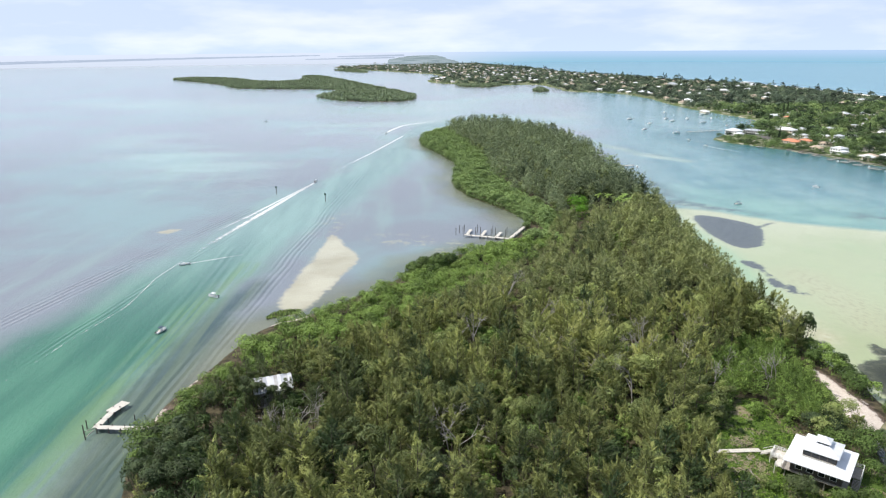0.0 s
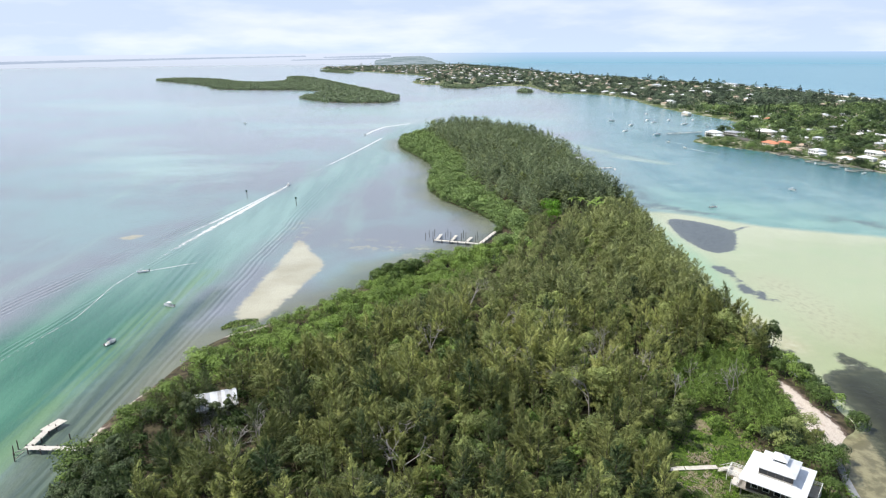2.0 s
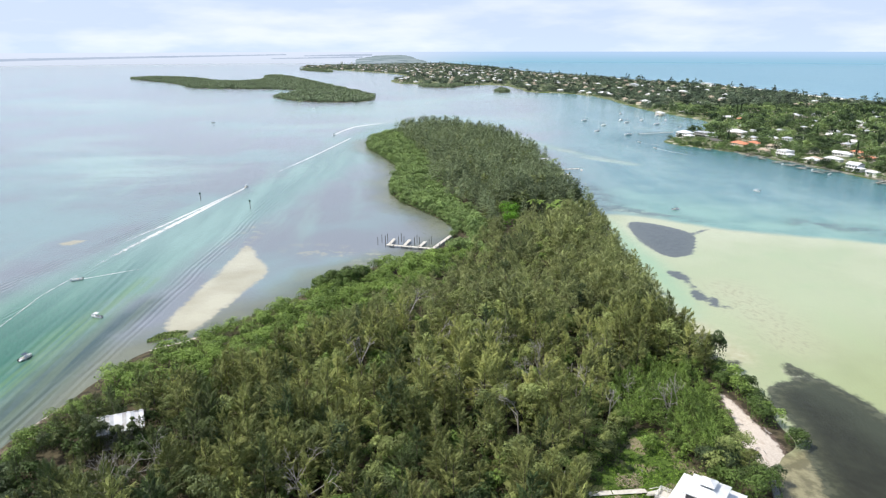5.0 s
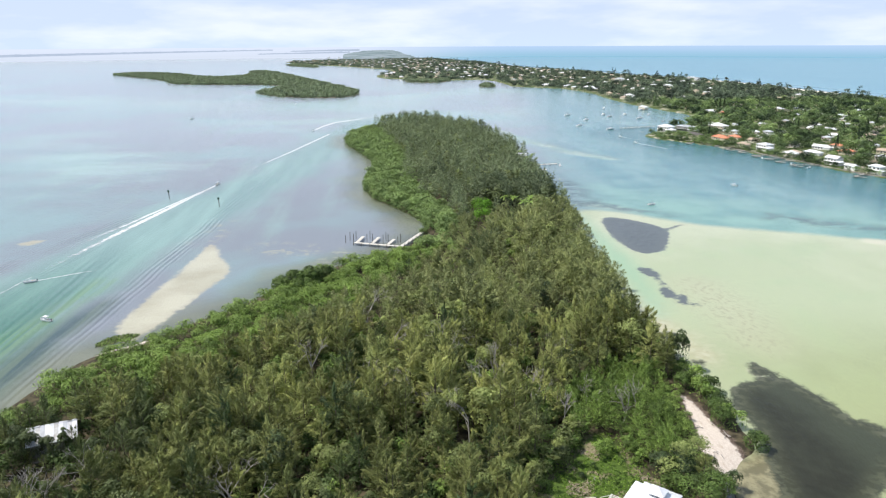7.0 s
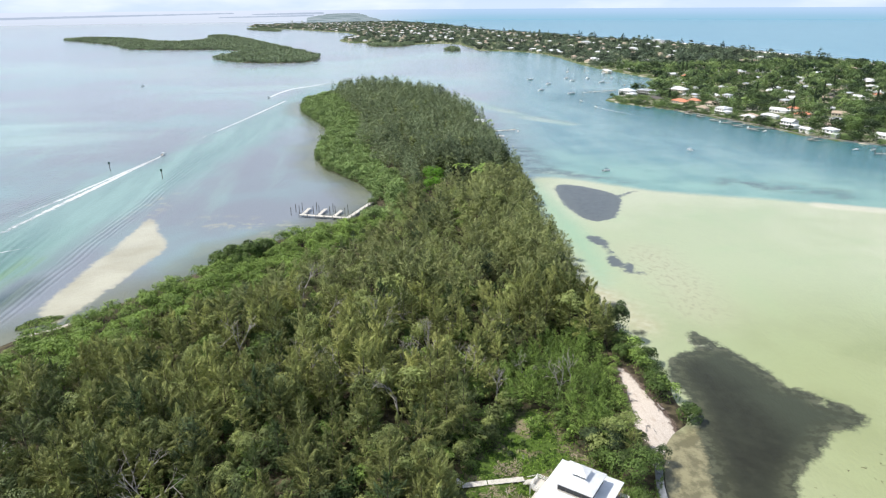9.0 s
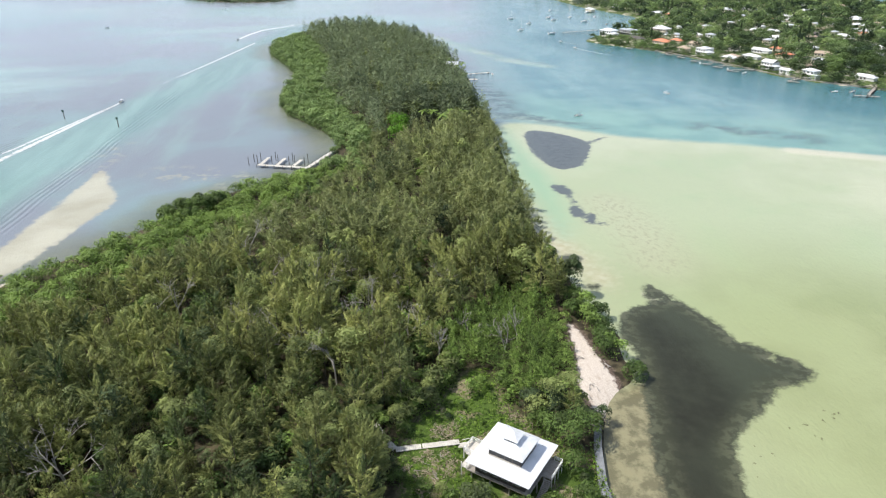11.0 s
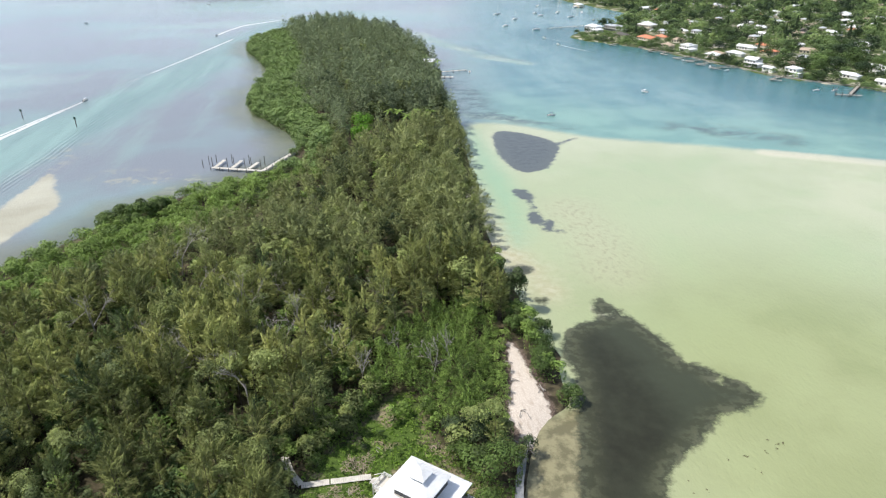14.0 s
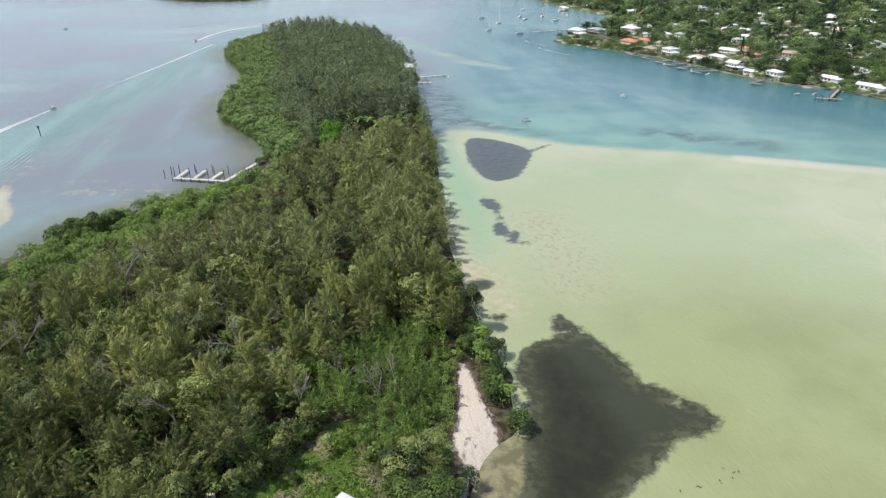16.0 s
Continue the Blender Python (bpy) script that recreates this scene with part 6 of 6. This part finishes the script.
# ---- single plants and wood on the island ----
def dead_tree(x, y, h, seed):
    rng = np.random.default_rng(seed)
    pieces = []

    def grow(a, way, ln, r, depth):
        b = a + way * ln
        pieces.append(limb(a, b, max(r, 0.035), max(r * 0.6, 0.022), 4))
        if depth:
            for _ in range(3 if depth > 1 else 2):
                w = way + rng.normal(0, 0.55, 3) + np.array([0, 0, 0.15])
                grow(a + way * ln * rng.uniform(0.55, 1.0), w / np.linalg.norm(w), ln * rng.uniform(0.5, 0.75), r * 0.55, depth - 1)
    grow(np.array([0.0, 0, -0.3]), np.array([rng.normal(0, 0.12), rng.normal(0, 0.12), 1.0]), h * 0.5, 0.12 + 0.007 * h, 4)
    ob = new("dead_tree", mesh_np("dead_tree", *joined(pieces), DEADWOOD))
    ob.matrix_basis = pose(x, y, 0.8)
    tagged(ob, "bare bleached dead tree among green crowns", "dead tree", "dead trees")


for i, (dx, dy, dh) in enumerate(DEAD_TREES):
    dead_tree(dx, dy, dh + 3.0, 40 + i)


def palm(seed, h):
    rng = np.random.default_rng(seed)
    p = thing("coconut_palm", Matrix.Identity(4), "coconut palm with a grey trunk among casuarinas", "palm", "palms on the island")
    bend = rng.normal(0, 0.5, 2)
    pts = [np.array([bend[0] * t * t, bend[1] * t * t, h * t]) for t in (0, 0.35, 0.7, 1.0)]
    part("trunk", joined([limb(a, b, 0.17, 0.14, 6) for a, b in zip(pts[:-1], pts[1:])]), BARK, p)
    for i in range(13):
        a = i * 2.4
        rise = rng.uniform(-0.1, 0.9)
        mid = [pts[-1] + np.array([math.cos(a) * r, math.sin(a) * r, rise * r - 0.16 * r * r]) for r in (0, 0.9, 1.8, 2.7, 3.4)]
        side = np.array([-math.sin(a), math.cos(a), 0])
        v, f = [], []
        for k, (c, w) in enumerate(zip(mid, (0.1, 0.55, 0.6, 0.4, 0.05))):
            v += [c - side * w - np.array([0, 0, 0.25 * w]), c, c + side * w - np.array([0, 0, 0.25 * w])]
            if k:
                b = 3 * k
                f += [(b - 3, b - 2, b + 1, b), (b - 2, b - 1, b + 2, b + 1)]
        frond = part("frond", (np.array(v), f), SHRUB, p)
        frond.data.attributes.new("tone", "FLOAT", "POINT").data.foreach_set("value", np.full(len(v), 0.8, np.float32))
    return p


for i, (px_, py_, ph) in enumerate(PALMS):
    palm(60 + i, ph + 2.0).matrix_basis = pose(px_, py_, 0.8)


def broad_tree(name, x, y, h, r, material, label, leaves=900, size=0.55):
    t = thing(name, pose(x, y, 0.6), label, "tree")
    g = np.random.default_rng(int(abs(x) * 7 + y))
    crown_part(dome_crown(g, h, r, leaves, size, 0.05), material, t, 0.18 if "dark" in label else 0.3)
    part("trunk", bush_trunk(g, h, r), BARK, t)


broad_tree("lime_tree", 89, 389, 13.5, 7.6, LIME, "vivid lime green broadleaf tree amid dull pines", 1900, 0.7)
broad_tree("lime_tree", 87.5, 379, 10.0, 6.2, LIME, "lower lime green tree beside a taller one", 1100, 0.75)
broad_tree("sea_grape", 107.2, 139.2, 8.0, 6.4, SHRUB, "rounded dense green sea grape beside the stilt house", 3600, 0.5)
broad_tree("sea_grape", 101.5, 144.5, 5.0, 3.2, SHRUB, "rounded glossy green sea grape behind the stilt house", 900, 0.5)
for tx, ty, th, tr in ((-9.0, 281.5, 6.5, 4.6), (-3.5, 284.5, 8.2, 5.2), (2.5, 288.5, 8.4, 5.4), (7.5, 293.0, 6.8, 4.6), (-1.0, 280.5, 6.0, 4.4)):
    broad_tree("mangrove_clump", tx, ty, th, tr, MANGROVE, "big solid dark green mangrove clump in the bay", 2600, 0.62)
broad_tree("mangrove_clump", 130, 160, 3.4, 3.4, MANGROVE, "low dark mangrove clump standing at the sand's edge", 1600, 0.45)
broad_tree("mangrove_clump", 128.5, 181, 4.5, 3.6, MANGROVE, "dark mangrove clump between beach and sea grass", 1600, 0.45)
broad_tree("mangrove_clump", 130.5, 188, 4.8, 3.4, MANGROVE, "dark mangrove clump at the shore", 1600, 0.45)
broad_tree("tall_bay_tree", 127, 203, 14.5, 3.6, PINE, "lone taller dark tree at the eastern shore", 2200, 0.6)
for tx, ty, th, tr in ((126.0, 170.5, 5.5, 3.6), (125.0, 196.0, 6.5, 3.8), (127.5, 175.5, 4.6, 3.4), (123.5, 190.5, 5.0, 3.0)):
    broad_tree("mangrove_clump", tx, ty, th, tr, MANGROVE, "dark dense mangrove clump by the beach", 1700, 0.45)
for tx, ty, th in ((107.0, 152.5, 6.5), (105.5, 147.5, 6.5), (101.0, 151.0, 6.5)):
    broad_tree("beach_tree", tx, ty, th, 3.0, GREY_GREEN, "dark leafy tree overhanging the white beach", 1500, 0.45)
for tx, ty, th, tr in ((-49.0, 165.0, 12.8, 2.4), (-45.6, 164.6, 11.4, 1.9), (-42.2, 166.2, 11.6, 1.7), (-53.6, 168.0, 12.2, 2.4), (-52.5, 164.0, 12.4, 2.4), (-51.6, 166.6, 12.0, 1.8)):
    broad_tree("cabin_tree", tx, ty, th, tr, GREY_GREEN, "dark broadleaf tree leaning over the old cabin", 900, 0.45)
for tx, ty, th, tr in ((-71, 134, 6.5, 4.2), (-65, 130.5, 7.5, 4.4), (-72, 143, 6.0, 3.8), (-58.5, 131.5, 8.5, 4.6), (-65, 138, 8.0, 4.4), (-73.5, 150, 5.0, 3.2), (-66, 147, 7.5, 4.0), (-59, 140, 9.0, 4.2), (-68, 154, 6.0, 3.4), (-51, 131, 9.0, 4.4)):
    broad_tree("shore_tree", tx, ty, th, tr, GREY_GREEN, "dark dense rounded tree near the bay shore", 1900, 0.5)
broad_tree("yard_shrub", 71.8, 147.0, 3.4, 2.0, SHRUB, "pale green shrub in the grassy clearing", 420, 0.4)
broad_tree("yard_tree", 83.6, 123.6, 6.4, 4.2, GREY_GREEN, "dark rounded tree close before the stilt house", 2200, 0.45)
broad_tree("yard_tree", 91.6, 121.0, 5.2, 3.0, SHRUB, "leafy tree under the stilt house's eaves", 1100, 0.45)
broad_tree("yard_tree", 97.6, 121.5, 4.6, 2.8, SHRUB, "leafy tree beside the stilt house's stilts", 1000, 0.45)
broad_tree("yard_tree", 104.6, 131.0, 5.5, 3.0, SHRUB, "green tree crowding the stilt house's side", 1000, 0.45)
broad_tree("yard_tree", 104.5, 122.5, 5.0, 3.0, SHRUB, "green tree between stilt house and shore", 900, 0.45)
broad_tree("yard_shrub", 79, 127, 2.6, 1.8, SHRUB, "bright shrub between path and house", 420, 0.4)
broad_tree("yard_shrub", 69, 133, 3.2, 2.4, SHRUB, "bright spreading shrub in the clearing", 520, 0.4)
broad_tree("yard_shrub", 63, 139, 4.2, 2.6, SHRUB, "bright shrub at the wood's edge", 600, 0.4)
broad_tree("yard_shrub", 74, 130, 3.0, 2.2, SHRUB, "bright shrub in the grassy clearing", 480, 0.4)


def grass_stuff():
    """Tussocks of grass in the clearing and on the marsh spit."""
    rng = np.random.default_rng(31)
    c = scatter(CLEARING, 0.75, rng)
    c = c[(depth_in(c, CLEARING) > -2) & (np.hypot(c[:, 0] - HOUSE[0], c[:, 1] - HOUSE[1]) > 7.5)]
    c = c[rng.random(len(c)) < 0.4 + 0.6 * np.array([noise.noise(Vector((x / 6, y / 6, 9))) > -0.1 for x, y in c])]
    c = c[near_line(c, [(65.3, 150.6), (67.0, 145.6), (69.3, 141.8), (75.0, 142.0), (82.6, 142.4)], 1.1) < 0]
    marsh_poly = rounded([(-66, 233), (-63, 243), (-52, 244.5), (-54, 240), (-60, 236)], 2)
    q = scatter(marsh_poly, 0.55, rng)
    q = q[depth_in(q, marsh_poly) > 0]
    for pts, z, name, label in ((c, 1.15, "grass", "tussocky green grass in the clearing"), (q, 0.1, "marsh_grass", "low marsh grass on a spit by the sandbar")):
        k = 7
        cc = np.repeat(np.c_[pts, np.full(len(pts), z + 0.25)], k, 0) + rng.normal(0, 0.22, (len(pts) * k, 3)) * (1, 1, 0.35)
        v, f = leaves_at(cc, np.tile([0.2, -0.2, 0.8], (len(cc), 1)), 0.55, 0.22, rng, 0.8)
        tone = np.repeat(rng.random(len(pts)), 3 * k)
        tagged(new(name, mesh_np(name, v, f, SHRUB if name == "marsh_grass" else TURF, {"tone": tone})), label, "grass", kind="stuff")
    land("ground_marsh", marsh_poly, 1.5, 0.25, MUD, "muddy marsh spit beside a sandbar", None, 0.02)


grass_stuff()


def driftwood():
    rng = np.random.default_rng(77)
    spots = [(117, 153), (118, 157), (113.5, 148), (115.5, 164), (118.5, 176), (121, 184), (127, 293), (129, 290), (116.5, 146), (114, 143), (123.5, 164), (75, 136), (77, 133), (80, 147), (84, 150), (79, 139), (126, 296), (118, 169)]
    for i, (x, y) in enumerate(spots):
        pieces = []
        for _ in range(rng.integers(2, 5)):
            a = rng.uniform(0, 3.14)
            ln = rng.uniform(0.8, 2.4)
            c = rng.normal(0, 0.7, 2)
            d = np.array([math.cos(a) * ln / 2, math.sin(a) * ln / 2])
            pieces.append(limb((*(c - d), 0.1), (*(c + d), rng.uniform(0.1, 0.7)), 0.12, 0.05, 5))
        ob = new("driftwood", mesh_np("driftwood", *joined(pieces), DEADWOOD))
        ob.matrix_basis = pose(x, y, 1.0)
        tagged(ob, "heap of bleached driftwood branches on sand", "driftwood", "driftwood heaps")


driftwood()


def cut_brush():
    """Dry cut brush strewn in the clearing."""
    rng = np.random.default_rng(90)
    pieces = []
    for x, y in ((80.5, 146.0), (82.5, 147.5), (78.5, 145.5), (75, 134.5), (77, 131), (73, 129.5), (79.5, 134), (71, 136), (96.5, 148.5), (99, 146.5), (74, 138), (77, 137.5), (79.5, 139), (73, 134), (76, 140), (80.5, 136.5), (79, 147.2), (81.5, 144.8)):
        for _ in range(46):
            a, ln = rng.uniform(0, 6.28), rng.uniform(0.5, 1.8)
            c = rng.normal(0, 0.9, 2)
            d = np.array([math.cos(a), math.sin(a)]) * ln / 2
            z = 1.1 + max(0.05, 0.7 - 0.35 * math.hypot(*c)) * rng.uniform(0.2, 1.1)
            c = c + (x, y)
            pieces.append(limb((*(c - d), z), (*(c + d), z + rng.normal(0, 0.15)), 0.05, 0.03, 4))
    ob = new("cut_brush", mesh_np("cut_brush", *joined(pieces), simple("dry_brown_brush", (0.28, 0.21, 0.15), (0.56, 0.47, 0.36), 3, 0.9)))
    tagged(ob, "dry brown cut brush strewn on the grass", "brush", kind="stuff")


cut_brush()


def shore_hut():
    h = thing("shore_hut", pose(147.5, 582, 0.9, 0, 0, -20), "small grey hut with pale roof by the wooded shore", "hut")
    part("wall", box(-4.5, 4.5, -3.2, 3.2, -0.5, 4.8), SIDING, h)
    part("roof", gable(4.6, 3.4, 4.7, 6.9), GREY_METAL, h)
    for x in (-2.6, 0.0, 2.6):
        w = part("window", box(x - 0.7, x + 0.7, -3.27, -3.18, 1.6, 3.2), WHITE_WALL, h)
        part("pane", box(x - 0.58, x + 0.58, -3.3, -3.16, 1.7, 3.1), GLASS, w)
    part("porch", box(-4.5, 4.5, -5.4, -3.2, -0.4, 0.2), TIMBER, h)


shore_hut()


def drift_weed():
    """Small dark clumps of weed lying on the shallow flat."""
    rng = np.random.default_rng(63)
    for i in range(16):
        u = rng.random()
        x, y = 140 + 33 * u + rng.normal(0, 1.2), 128.5 + 13 * u + rng.normal(0, 1.6)
        n = 14
        c = np.c_[rng.normal(0, 0.35, (n, 2)) * (1.3, 0.7), rng.uniform(0.02, 0.14, n)]
        v, f = leaves_at(c, np.tile([0.0, 0.0, 1.0], (n, 1)), 0.55, 0.25, rng, 0.35)
        ob = new("drift_weed", mesh_np("drift_weed", v, f, WEED))
        ob.matrix_basis = pose(x, y, 0.0, 0, 0, rng.uniform(0, 360)) @ Matrix.Scale(rng.uniform(0.3, 0.6), 4)
        tagged(ob, "small dark brown clump of drifting sea weed", "sea weed", "weed clumps on the flat")


WEED = simple("dark_sea_weed", (0.05, 0.04, 0.02), (0.12, 0.09, 0.05), 3, 0.8)
drift_weed()
